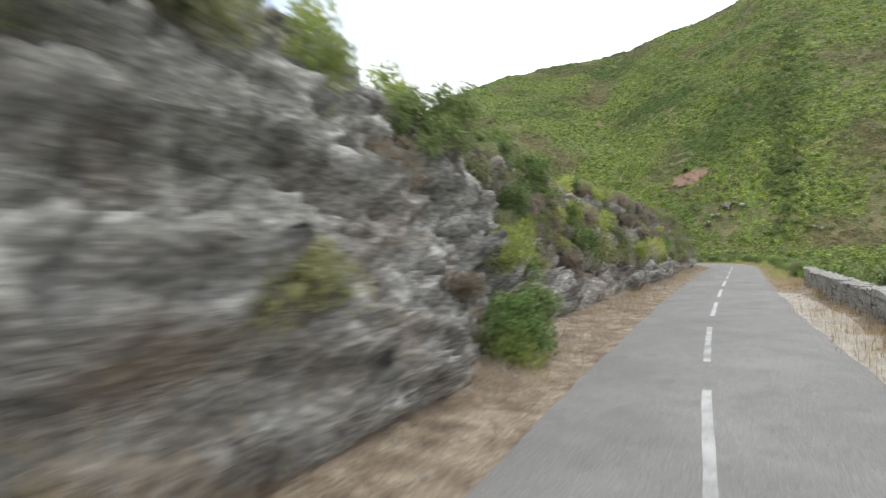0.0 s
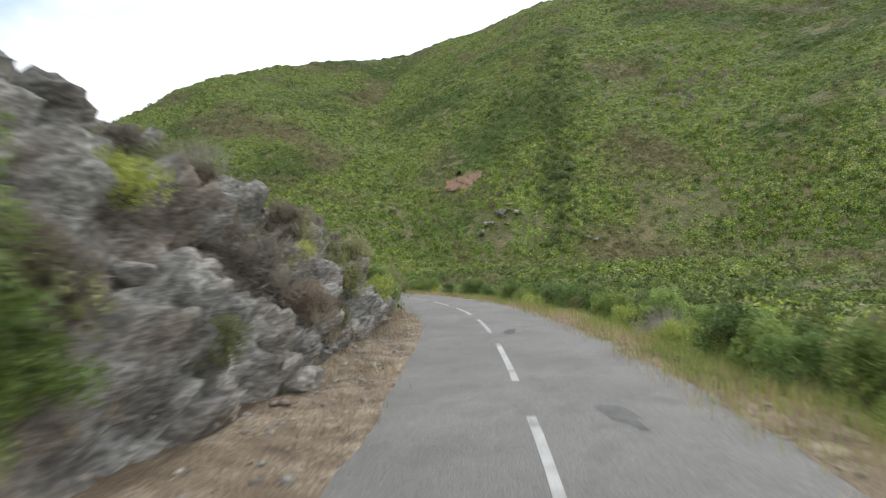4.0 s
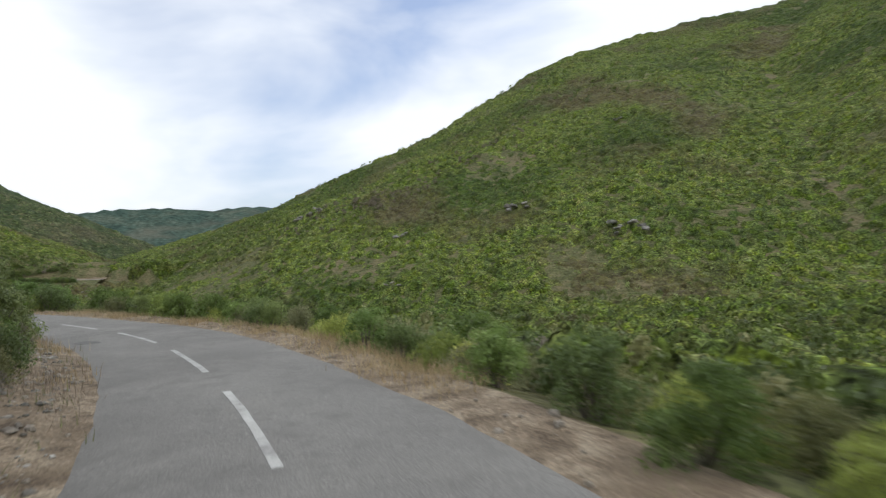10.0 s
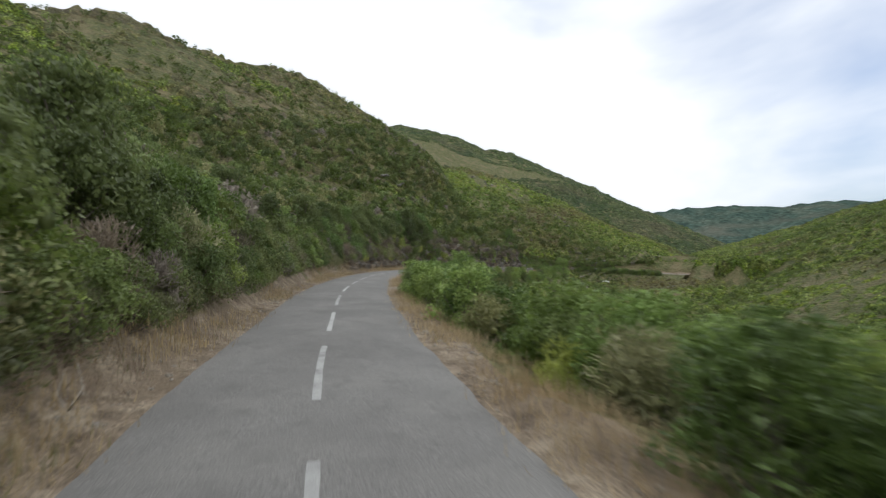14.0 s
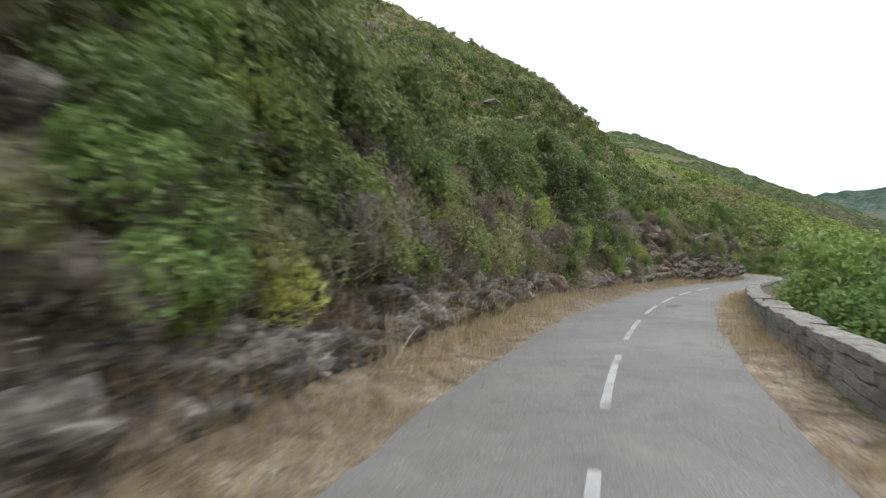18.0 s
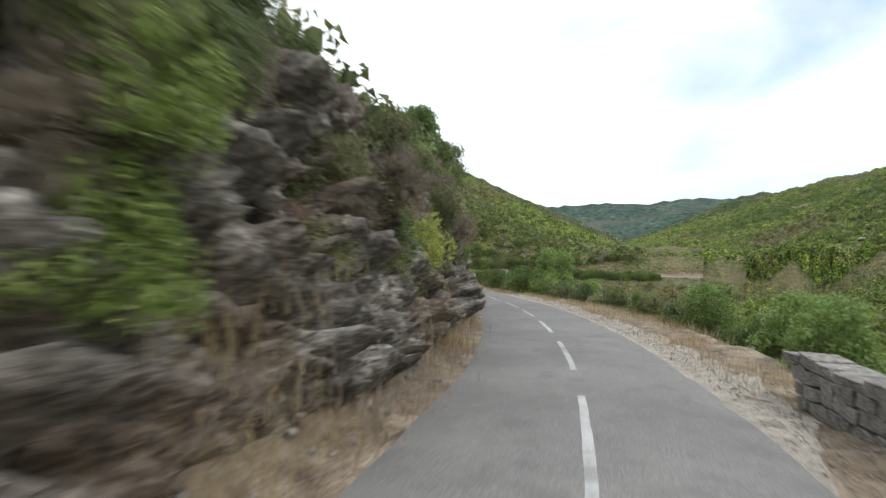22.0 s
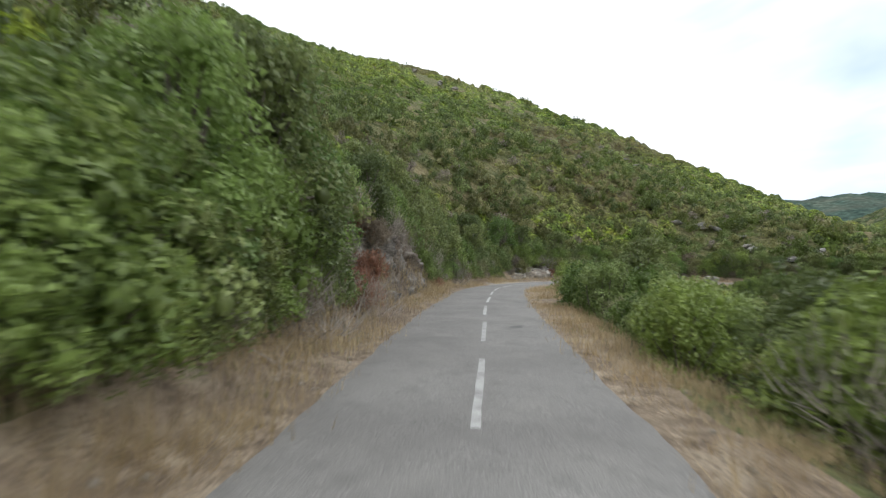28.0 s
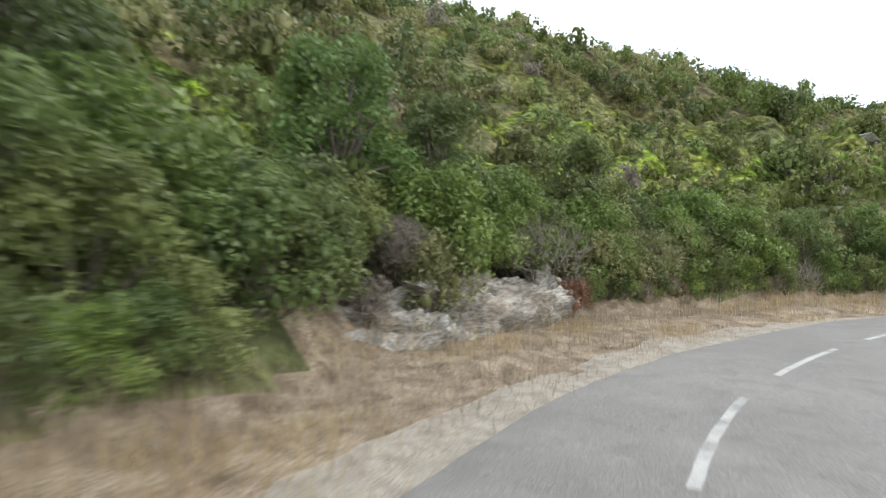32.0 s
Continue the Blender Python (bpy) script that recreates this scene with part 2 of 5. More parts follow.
LEAF_GREEN = leaf_material("leaves_green", (0.132, 0.200, 0.048), (0.200, 0.293, 0.081), (0.283, 0.363, 0.133))
LEAF_DARK = leaf_material("leaves_dark", (0.099, 0.129, 0.042), (0.150, 0.189, 0.064), (0.217, 0.254, 0.094))
LEAF_MYRTLE = leaf_material("leaves_mid_green", (0.124, 0.173, 0.055), (0.190, 0.251, 0.083), (0.265, 0.320, 0.129))
LEAF_YELLOW = leaf_material("leaves_yellow_green", (0.225, 0.271, 0.068), (0.352, 0.405, 0.103), (0.459, 0.474, 0.150))
LEAF_BROWN = leaf_material("leaves_dry_brown", (0.160, 0.132, 0.094), (0.240, 0.200, 0.146), (0.320, 0.276, 0.210))
LEAF_OLIVE = leaf_material("leaves_olive", (0.160, 0.168, 0.084), (0.248, 0.256, 0.132), (0.336, 0.336, 0.192))
LEAF_HILL = leaf_material("leaves_hillside", (0.104, 0.144, 0.030), (0.168, 0.215, 0.046), (0.238, 0.268, 0.073), scale=0.16,
                          broad=[(0.03, (0.2, 0.17, 0.085), 0.52, 0.74, 1.0)])
LEAF_THORN = leaf_material("leaves_grey_brown", (0.152, 0.132, 0.108), (0.232, 0.204, 0.168), (0.312, 0.280, 0.232))
LEAF_CISTUS = leaf_material("leaves_cistus", (0.136, 0.145, 0.060), (0.212, 0.221, 0.093), (0.289, 0.289, 0.136))
LEAF_ARBUTUS = leaf_material("leaves_arbutus", (0.111, 0.164, 0.036), (0.173, 0.244, 0.059), (0.253, 0.320, 0.097))
LEAF_RUST = leaf_material("leaves_rust", (0.152, 0.080, 0.048), (0.232, 0.124, 0.076), (0.304, 0.176, 0.112))
TWIG = leaf_material("dead_twigs", (0.24, 0.21, 0.18), (0.34, 0.305, 0.265), (0.45, 0.41, 0.36))
CARPET = surface("scrub_carpet", [(0.34, (0.042, 0.063, 0.008)), (0.46, (0.084, 0.119, 0.014)), (0.56, (0.121, 0.157, 0.020)), (0.68, (0.143, 0.146, 0.042))], 0.35, rough=0.8,
                 fine_scale=2.6, bump=1.0, vary=0.62, spec=0.1, cells=0.8, clumps=(0.62, 1.3), deep=0.45,
                 broad=[(0.014, (0.135, 0.175, 0.022), 0.5, 0.64, 0.5), (0.017, (0.04, 0.07, 0.012), 0.48, 0.62, 0.7), (0.024, (0.115, 0.088, 0.046), 0.52, 0.66, 0.75)])
CARPET_DRY = surface("dry_scrub_carpet", [(0.34, (0.05, 0.058, 0.016)), (0.45, (0.09, 0.098, 0.028)), (0.55, (0.135, 0.13, 0.048)), (0.68, (0.175, 0.15, 0.085))], 0.35, rough=0.8,
                     fine_scale=2.6, bump=1.0, vary=0.62, broad=[(0.03, (0.16, 0.13, 0.08), 0.44, 0.62, 0.75)], spec=0.1, cells=0.7, clumps=(0.62, 1.4), deep=0.45)
# the scrub carpet again, its colours shifted bluer to paint in aerial haze
DISTANT_HAZE = surface("distant_scrub_hazed", [(0.34, (0.041, 0.059, 0.023)), (0.5, (0.067, 0.088, 0.032)), (0.64, (0.102, 0.105, 0.054))], 0.12, rough=0.9, fine_scale=0.8, bump=1.0, vary=0.7,
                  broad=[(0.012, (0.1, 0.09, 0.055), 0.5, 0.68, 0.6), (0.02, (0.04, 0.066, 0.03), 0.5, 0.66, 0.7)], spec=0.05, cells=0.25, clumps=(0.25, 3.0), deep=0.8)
# dark woodland green, with the blue of distance haze painted into it
FAR_WOOD_HAZE = surface("far_woodland_hazed", [(0.3, (0.035, 0.058, 0.05)), (0.5, (0.055, 0.082, 0.066)), (0.7, (0.09, 0.11, 0.085))], 0.01, rough=0.9, fine_scale=0.06, bump=0, vary=0.4,
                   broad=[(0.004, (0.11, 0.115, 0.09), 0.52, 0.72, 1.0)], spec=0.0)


# ---- plan: the road and the land round it ----
ROAD_NODES = [
    (-15.7, -47.9, 5.69), (-8.9, -31.9, 4.47), (-2.4, -16.5, 3.29), (4.4, -0.5, 2.06),
    (11.2, 15.6, 0.83), (18.5, 31.1, -0.20), (26.2, 46.6, -1.22), (33.8, 62.4, -2.53),
    (39.2, 79.0, -3.76), (40.1, 96.1, -4.88), (35.0, 112.8, -5.81), (23.1, 125.7, -6.43),
    (7.8, 132.7, -6.85), (-9.2, 135.6, -7.01), (-26.2, 139.0, -7.06), (-43.1, 144.4, -7.21),
    (-58.2, 151.6, -7.45), (-72.6, 161.6, -7.97), (-85.0, 173.4, -8.53), (-97.5, 186.0, -9.19),
    (-111.2, 195.9, -9.83), (-126.8, 203.7, -10.32), (-142.2, 210.7, -10.66), (-158.5, 218.0, -10.90),
    (-174.1, 225.2, -11.25), (-189.2, 233.8, -11.78), (-200.95, 246.2, -12.34), (-202.8, 262.9, -12.63),
    (-192.1, 276.0, -12.92), (-177.5, 284.5, -13.20), (-162.5, 293.2, -13.49),
]
S_FIRST = -58.85
HALF = 1.97


def road_line():
    p = np.array(ROAD_NODES)
    p = np.vstack([2 * p[0] - p[1], p, 2 * p[-1] - p[-2]])
    out = []
    for i in range(1, len(p) - 2):
        a, b, c, e = p[i - 1:i + 3]
        for u in np.arange(0, 1, 1 / 18):
            out.append(0.5 * (2 * b + (c - a) * u + (2 * a - 5 * b + 4 * c - e) * u * u + (3 * b - a - 3 * c + e) * u ** 3))
    out.append(p[-2])
    return np.array(out)


LINE = road_line()
LINE_S = np.concatenate([[0], np.cumsum(np.hypot(*np.diff(LINE, axis=0)[:, :2].T))]) + S_FIRST
LINE_T = np.gradient(LINE[:, :2], LINE_S, axis=0)
LINE_T /= np.linalg.norm(LINE_T, axis=1)[:, None]
S_LAST = LINE_S[-1]


def lerp(s, table):
    k = np.array(table)
    return np.interp(s, k[:, 0], k[:, 1])


def smooth(x, a, b):
    u = np.clip((x - a) / (b - a), 0, 1)
    return u * u * (3 - 2 * u)


def road_at(s):
    """Centre line, height and left-hand normal at s metres along the road."""
    s = np.asarray(s, float)
    x, y, z = (np.interp(s, LINE_S, LINE[:, i]) for i in range(3))
    tx, ty = np.interp(s, LINE_S, LINE_T[:, 0]), np.interp(s, LINE_S, LINE_T[:, 1])
    n = np.hypot(tx, ty)
    return x, y, z, -ty / n, tx / n


def road_coords(x, y):
    """Along and across (left positive) of the nearest point of the road."""
    x, y = np.ravel(x), np.ravel(y)
    s, d = np.empty(len(x)), np.empty(len(x))
    for a in range(0, len(x), 4000):
        dx = x[a:a + 4000, None] - LINE[None, :, 0]
        dy = y[a:a + 4000, None] - LINE[None, :, 1]
        i = np.argmin(dx * dx + dy * dy, axis=1)
        k = np.arange(len(i))
        ex, ey, t = dx[k, i], dy[k, i], LINE_T[i]
        s[a:a + 4000] = LINE_S[i] + ex * t[:, 0] + ey * t[:, 1]
        d[a:a + 4000] = t[:, 0] * ey - t[:, 1] * ex
        far = (i == 0) | (i == len(LINE_S) - 1)
        d[a:a + 4000] = np.where(far, np.copysign(np.hypot(ex, ey), d[a:a + 4000]), d[a:a + 4000])
    return s, d


HASH = np.random.RandomState(5).rand(4096)


def cell(ix, iy, iz):
    return HASH[(ix * 1619 + iy * 31337 + iz * 6971 + (ix * iy) % 911) % 4096]


def value_noise(x, y, z=None):
    z = np.zeros_like(x) if z is None else z
    ix, iy, iz = (np.floor(v).astype(np.int64) for v in (x, y, z))
    u, v, w = (q - np.floor(q) for q in (x, y, z))
    u, v, w = (q * q * (3 - 2 * q) for q in (u, v, w))
    r = 0
    for a in (0, 1):
        for b in (0, 1):
            for c in (0, 1):
                r = r + cell(ix + a, iy + b, iz + c) * (u if a else 1 - u) * (v if b else 1 - v) * (w if c else 1 - w)
    return r * 2 - 1


def fbm(x, y, z=None, octaves=4):
    r, amp = 0, 1.0
    for k in range(octaves):
        f = 2.03 ** k
        r = r + amp * value_noise(x * f + 17.3 * k, y * f - 9.1 * k, None if z is None else z * f + 3.7 * k)
        amp *= 0.5
    return r


# left bank: its foot, its height, how far it leans back and the slope above; right: verge and fall
BANK_FOOT = [(-60, 3.2), (7, 3.2), (13, 3.9), (24, 3.7), (35, 2.9), (41, 3.2), (62, 3.5), (70, 3.3), (97, 3.2), (117, 2.9), (156, 2.6), (177, 2.7), (200, 3.0), (220, 3.5),
             (235, 4.2), (252, 3.7), (262, 2.8), (289, 2.7), (301, 2.9), (340, 3.1), (366, 3.2), (383, 3.8), (391, 5.2), (400, 6), (413, 3.2), (460, 3)]
BANK_HIGH = [(-60, 5), (0, 5.2), (20, 4.4), (40, 3.9), (48, 4.3), (55, 4.5), (60, 3.8), (66, 3.2), (72, 3.1), (80, 3.0), (92, 2.2), (101, 1.8), (110, 1.2), (140, 1.3), (155, 1.6), (170, 2), (200, 3.0),
             (215, 3.2), (235, 3.0), (250, 4.4), (265, 4.0), (276, 4.1), (280, 4.8), (284, 5.8), (289, 6.8), (296, 3.0), (310, 2.0), (340, 1.6), (347, 1.8), (351, 2.7), (361, 2.6), (366, 1.7), (380, 1.5), (460, 2)]
BANK_RUN = [(-60, 2.6), (0, 2.6), (30, 2.3), (60, 2.4), (90, 2.6), (110, 2.0), (200, 1.8), (215, 1.5), (250, 1.6), (275, 1.2), (288, 1.0), (300, 1.5), (346, 1.7), (352, 1.1), (361, 1.1), (367, 1.7), (460, 2)]
BANK_SLOPE = [(-60, .7), (0, .7), (20, .55), (40, .5), (58, .6), (66, .35), (72, .2), (85, .15), (100, .2), (130, .3), (150, .5), (180, .6), (460, .6)]
VERGE_R = [(-60, 1.6), (20, 1.6), (40, .8), (52, .8), (60, 1.0), (78, .9), (90, .7), (97, .6), (115, .95), (150, 1.05), (178, .7), (205, 1.0), (262, 1.2), (272, 2.2), (285, 2.3), (300, .9), (345, 1.0), (360, 1.5), (372, 1.9), (395, 1.6), (460, 1.2)]
VALLEY = [(-60, 6.5), (130, 6.5), (190, 13), (460, 13)]
FALL_R = [(-60, .3), (40, .25), (100, .22), (150, .28), (200, .5), (270, .45), (300, .35), (370, .3), (398, .12), (415, .3), (460, .3)]

# hills: crest lines of (x, y, height, fall per metre)
HILLS = [
    [(360, 360, 163, .50), (271, 402, 165, .72), (179, 533, 157, .70), (57, 542, 146, .52), (15, 551, 113, .43), (-22, 494, 76, .52), (-92, 429, 43, .45),
     (-133, 401, 18, .44), (-184, 374, -15, .50), (-240, 371, -14, .45)],
    [(-95, 85, 30, .60), (-129, 105, 42, .72), (-169, 144, 45, .63), (-261, 140, 34, .37), (-302, 225, 47, .57), (-309, 258, 46, .55), (-302, 280, 39, .62),
     (-291, 300, 28, .50), (-272, 342, 6, .60), (-282, 370, 3, .50)],
    [(-803, 355, 184, .50), (-777, 491, 155, .50), (-805, 636, 122, .50), (-706, 729, 56, .50), (-561, 765, -1, .45)],
    [(-180, 640, 66, .30), (-229, 605, 46, .31), (-293, 662, 40, .45), (-406, 870, 20, .41), (-521, 996, 68, .34)],
    [(-2500, 1500, 120, .3), (-1984, 1975, 196, .3), (-1855, 2101, 203, .3), (-1689, 2239, 195, .3), (-1511, 2368, 215, .3), (-1361, 2460, 193, .3),
     (-700, 2800, 190, .3), (500, 3000, 150, .3)],
]


def hills(x, y):
    top = np.full(len(x), -30.0)
    for crest in HILLS:
        best = np.full(len(x), -1e9)
        for (ax, ay, az, af), (bx, by, bz, bf) in zip(crest, crest[1:]):
            ex, ey = bx - ax, by - ay
            u = np.clip(((x - ax) * ex + (y - ay) * ey) / (ex * ex + ey * ey), 0, 1)
            r = np.hypot(x - ax - u * ex, y - ay - u * ey)
            r = np.sqrt(r * r + 36) - 6
            best = np.maximum(best, az + u * (bz - az) - (af + u * (bf - af)) * r)
        top = np.maximum(top, best)
    rough = fbm(x / 60, y / 60, octaves=4) * np.clip((top + 20) / 60, 0, 1) * 4.5
    return top + rough + fbm(x / 9, y / 9, octaves=2) * 0.35


def beside_road(s, d):
    """Height of the land beside the road."""
    z = road_at(s)[2]
    foot, high, run, slope = (lerp(s, t) for t in (BANK_FOOT, BANK_HIGH, BANK_RUN, BANK_SLOPE))
    u = np.clip((d - foot) / run, 0, 1)
    left = high * (u * 0.75 + 0.25 * u * u * (3 - 2 * u)) + slope * np.maximum(d - foot - run, 0)
    left = left + 0.12 * smooth(d, HALF, foot)
    e = -d - HALF
    verge, fall = lerp(s, VERGE_R), lerp(s, FALL_R)
    deep_ = lerp(s, VALLEY)
    right = -deep_ * np.tanh(fall * np.maximum(e - verge, 0) / deep_)
    lump = fbm(s / 1.3, d / 1.3, octaves=3) * 0.1 * smooth(np.abs(d), HALF, HALF + 0.8) + fbm(s / 5 + 50, d / 5, octaves=2) * 0.5 * smooth(np.abs(d), 5, 9)
    return z - 0.035 + np.where(d > 0, left, right) + lump


def land(x, y):
    x, y = np.ravel(np.asarray(x, float)), np.ravel(np.asarray(y, float))
    s, d = road_coords(x, y)
    near = beside_road(np.clip(s, S_FIRST, S_LAST), np.clip(d, -60, 30))
    far = np.maximum(hills(x, y), np.where(d < 0, near, -99))
    w = np.where(d > 0, smooth(d, 8, 30), smooth(-d, 14, 40))
    return near + (far - near) * w


# ---- mesh helpers ----
def mesh_np(name, verts, faces, material, smooth_faces=False):
    """A mesh from arrays: verts n x 3, faces m x 3 or m x 4."""
    me = bpy.data.meshes.new(name)
    faces = np.asarray(faces, np.int32)
    k = faces.shape[1]
    me.vertices.add(len(verts))
    me.vertices.foreach_set("co", np.asarray(verts, np.float32).ravel())
    me.loops.add(faces.size)
    me.loops.foreach_set("vertex_index", faces.ravel())
    me.polygons.add(len(faces))
    me.polygons.foreach_set("loop_start", np.arange(0, faces.size, k, dtype=np.int32))
    if smooth_faces:
        me.polygons.foreach_set("use_smooth", np.ones(len(faces), bool))
    me.update(calc_edges=True)
    me.validate()
    me.materials.append(material)
    return me


def part(name, bm, material, parent, label=""):
    me = bpy.data.meshes.new(name)
    bm.to_mesh(me)
    bm.free()
    me.materials.append(material)
    ob = new(name, me)
    ob.parent = parent
    return tagged(ob, label)


def sheet(rows, cols):
    i = np.arange(rows - 1)[:, None] * cols + np.arange(cols - 1)[None, :]
    i = i.ravel()
    return np.stack([i, i + cols, i + cols + 1, i + 1], 1)


def strip(s0, s1, step, ds, height):
    """Vertices of a strip along the road; ds across, height(s, d) above the world's zero."""
    ss = np.arange(s0, s1 + step * 0.5, step)
    s, d = np.meshgrid(ss, ds, indexing="ij")
    s, d = s.ravel(), d.ravel()
    x, y, z, nx, ny = road_at(s)
    v = np.stack([x + nx * d, y + ny * d, height(s, d)], 1)
    return v, sheet(len(ss), len(ds)), s, d


# ---- ground, road ----
EDGE = 15.0
across = np.concatenate([np.linspace(-EDGE, -5, 14)[:-1], np.linspace(-5, 9.0, 52), np.linspace(9, EDGE, 8)[1:]])
gv, gf, gs, gd = strip(S_FIRST + 1, S_LAST - 1, 0.6, across, lambda s, d: np.zeros_like(s))
gv[:, 2] = land(gv[:, 0], gv[:, 1])
inner = (np.abs(gd) < EDGE - 1)
ROCKY = [(-32, 93), (92, 107), (204, 297), (347, 366), (389, 399)]
back = sum(smooth(gs, a, a + 3) * (1 - smooth(gs, b - 3, b)) for a, b in ROCKY) * smooth(gd, lerp(gs, BANK_FOOT) + 0.1, lerp(gs, BANK_FOOT) + 0.4)
mixed = np.where(gd > 0, smooth(gd, 8, 30), smooth(-gd, 14, 40))
gv[inner, 2] = (beside_road(gs, gd - 0.9 * back) * (1 - mixed) + gv[:, 2] * mixed)[inner]
# behind the rock faces the land stands back a little
def far_axis(mid, near, n, reach):
    u = np.linspace(-1, 1, n)
    k = np.arcsinh(reach / near)
    return mid + near * np.sinh(u * k)


fx, fy = far_axis(-60, 260, 300, 4300), far_axis(200, 260, 300, 4300)
X, Y = np.meshgrid(fx, fy, indexing="ij")
fs, fd = road_coords(X, Y)
Z = land(X, Y)
hidden = (np.abs(fd) < EDGE - 0.3) & (fs > S_FIRST + 2) & (fs < S_LAST - 2)
Z = Z - np.where(np.abs(fd) < EDGE + 6, 0.15 * (1 - smooth(np.abs(fd), EDGE, EDGE + 6)), 0)
ff = sheet(300, 300)
deep = (np.abs(fd) < EDGE - 4) & (fs > S_FIRST + 2) & (fs < S_LAST - 2)
Z = np.where(deep, Z - 3.0, np.where(hidden, Z - 0.6, Z))
ff = ff[~deep[ff].all(axis=1)]
fv = np.stack([X.ravel(), Y.ravel(), Z], 1)
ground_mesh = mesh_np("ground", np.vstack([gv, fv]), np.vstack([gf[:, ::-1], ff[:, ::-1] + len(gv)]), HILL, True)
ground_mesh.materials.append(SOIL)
ground_mesh.materials.append(FAR_WOOD_HAZE)
fm = np.zeros(len(gf) + len(ff), np.int32)
mid_d = gd[gf].mean(axis=1)
mid_s = gs[gf].mean(axis=1)
rocky = sum(((mid_s > a) & (mid_s < b)).astype(int) for a, b in ROCKY) > 0
fm[:len(gf)] = ((mid_d > -HALF - lerp(mid_s, VERGE_R) - 0.2 + 0.4 * fbm(mid_s / 2, mid_d)) & (mid_d < lerp(mid_s, BANK_FOOT) + np.where(rocky, lerp(mid_s, BANK_RUN) + 0.5, 0.5) + 0.3 * fbm(mid_s / 1.5 + 7, mid_d))).astype(np.int32)
# more than 1150 m from the road the ground takes the haze-tinted woodland
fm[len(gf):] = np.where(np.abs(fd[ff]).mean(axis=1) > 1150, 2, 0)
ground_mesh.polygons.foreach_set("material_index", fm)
ground = tagged(new("ground", ground_mesh), "scrub-covered hillsides with dry earth beside the road", "ground", kind="structure")

rs = np.linspace(-HALF, HALF, 15)


def road_height(s, d):
    return road_at(s)[2] + 0.03 - 0.045 * (d / HALF) ** 2


rv, rf, r_s, r_d = strip(S_FIRST + 1, S_LAST - 1, 0.5, rs, road_height)
wob = 0.06 * fbm(r_s / 2.2, np.sign(r_d) * 7 + 0 * r_s, octaves=3) + 0.03 * fbm(r_s / 0.5, np.sign(r_d) * 3 + 0 * r_s, octaves=2)
rx, ry, rz, rnx, rny = road_at(r_s)
push = np.sign(r_d) * wob * smooth(np.abs(r_d), HALF - 0.4, HALF) - lerp(r_s, [(48, 0), (60, .45), (78, .45), (92, 0)]) * smooth(-r_d, 0.3, HALF)
rv[:, 0] += rnx * push
rv[:, 1] += rny * push
rv[:, 2] -= 0.02 * (np.abs(r_d) > HALF - 0.01)
road = tagged(new("road", mesh_np("road", rv, rf[:, ::-1], ASPHALT, True)), "narrow worn grey asphalt mountain road", "road", kind="structure")

# how far the painted line strays from the middle, left positive
PAINT_AT = [(0, .2), (14, .2), (34, 0), (90, .04), (105, .12), (130, .24), (150, .05), (200, 0), (235, -.08), (290, 0), (312, -.12), (334, -.02), (348, -.22), (362, -.18), (385, -.02), (400, 0)]
DASHES = [(-10, -50), (0, 9.6), (1, 16.3), (4, 34.6), (5, 40.1), (9, 63.9), (10, 70.3), (14, 93.8), (15, 99.7), (18, 116.4), (19, 122), (21, 133.5), (22, 139.6),
          (24, 150.8), (25, 156.4), (28, 174.2), (29, 180.6), (35, 213), (36, 218.4), (37, 224.3), (38, 229.4), (39, 235.2), (42, 251.8), (43, 257.4), (44, 263.6),
          (46, 275.6), (47, 281.2), (48, 286.4), (50, 298.4), (51, 303.6), (57, 338.6), (58, 344.6), (62, 366.6), (63, 372.6), (66, 388.0), (80, 458)]
for k in range(-8, 79):
    s0 = float(np.interp(k, [a for a, _ in DASHES], [b for _, b in DASHES]))
    gap = float(np.interp(k + 1, [a for a, _ in DASHES], [b for _, b in DASHES])) - s0
    dv, df, d_s, d_d = strip(s0, s0 + gap * 0.66, gap * 0.66 / 12, np.linspace(-0.055, 0.055, 3), lambda s, d: road_height(s, d) + 0.004)
    jig = 0.008 * fbm(d_s * 3, d_d * 30, octaves=2) + lerp(d_s, PAINT_AT)
    ax_, ay_, az_, nx_, ny_ = road_at(d_s)
    dv[:, 0] += nx_ * jig
    dv[:, 1] += ny_ * jig
    dash = new("centre_line_dash", mesh_np("centre_line_dash", dv, df[:, ::-1], PAINT))
    dash.parent = road


# ---- rock faces of the cut ----
FACES = []


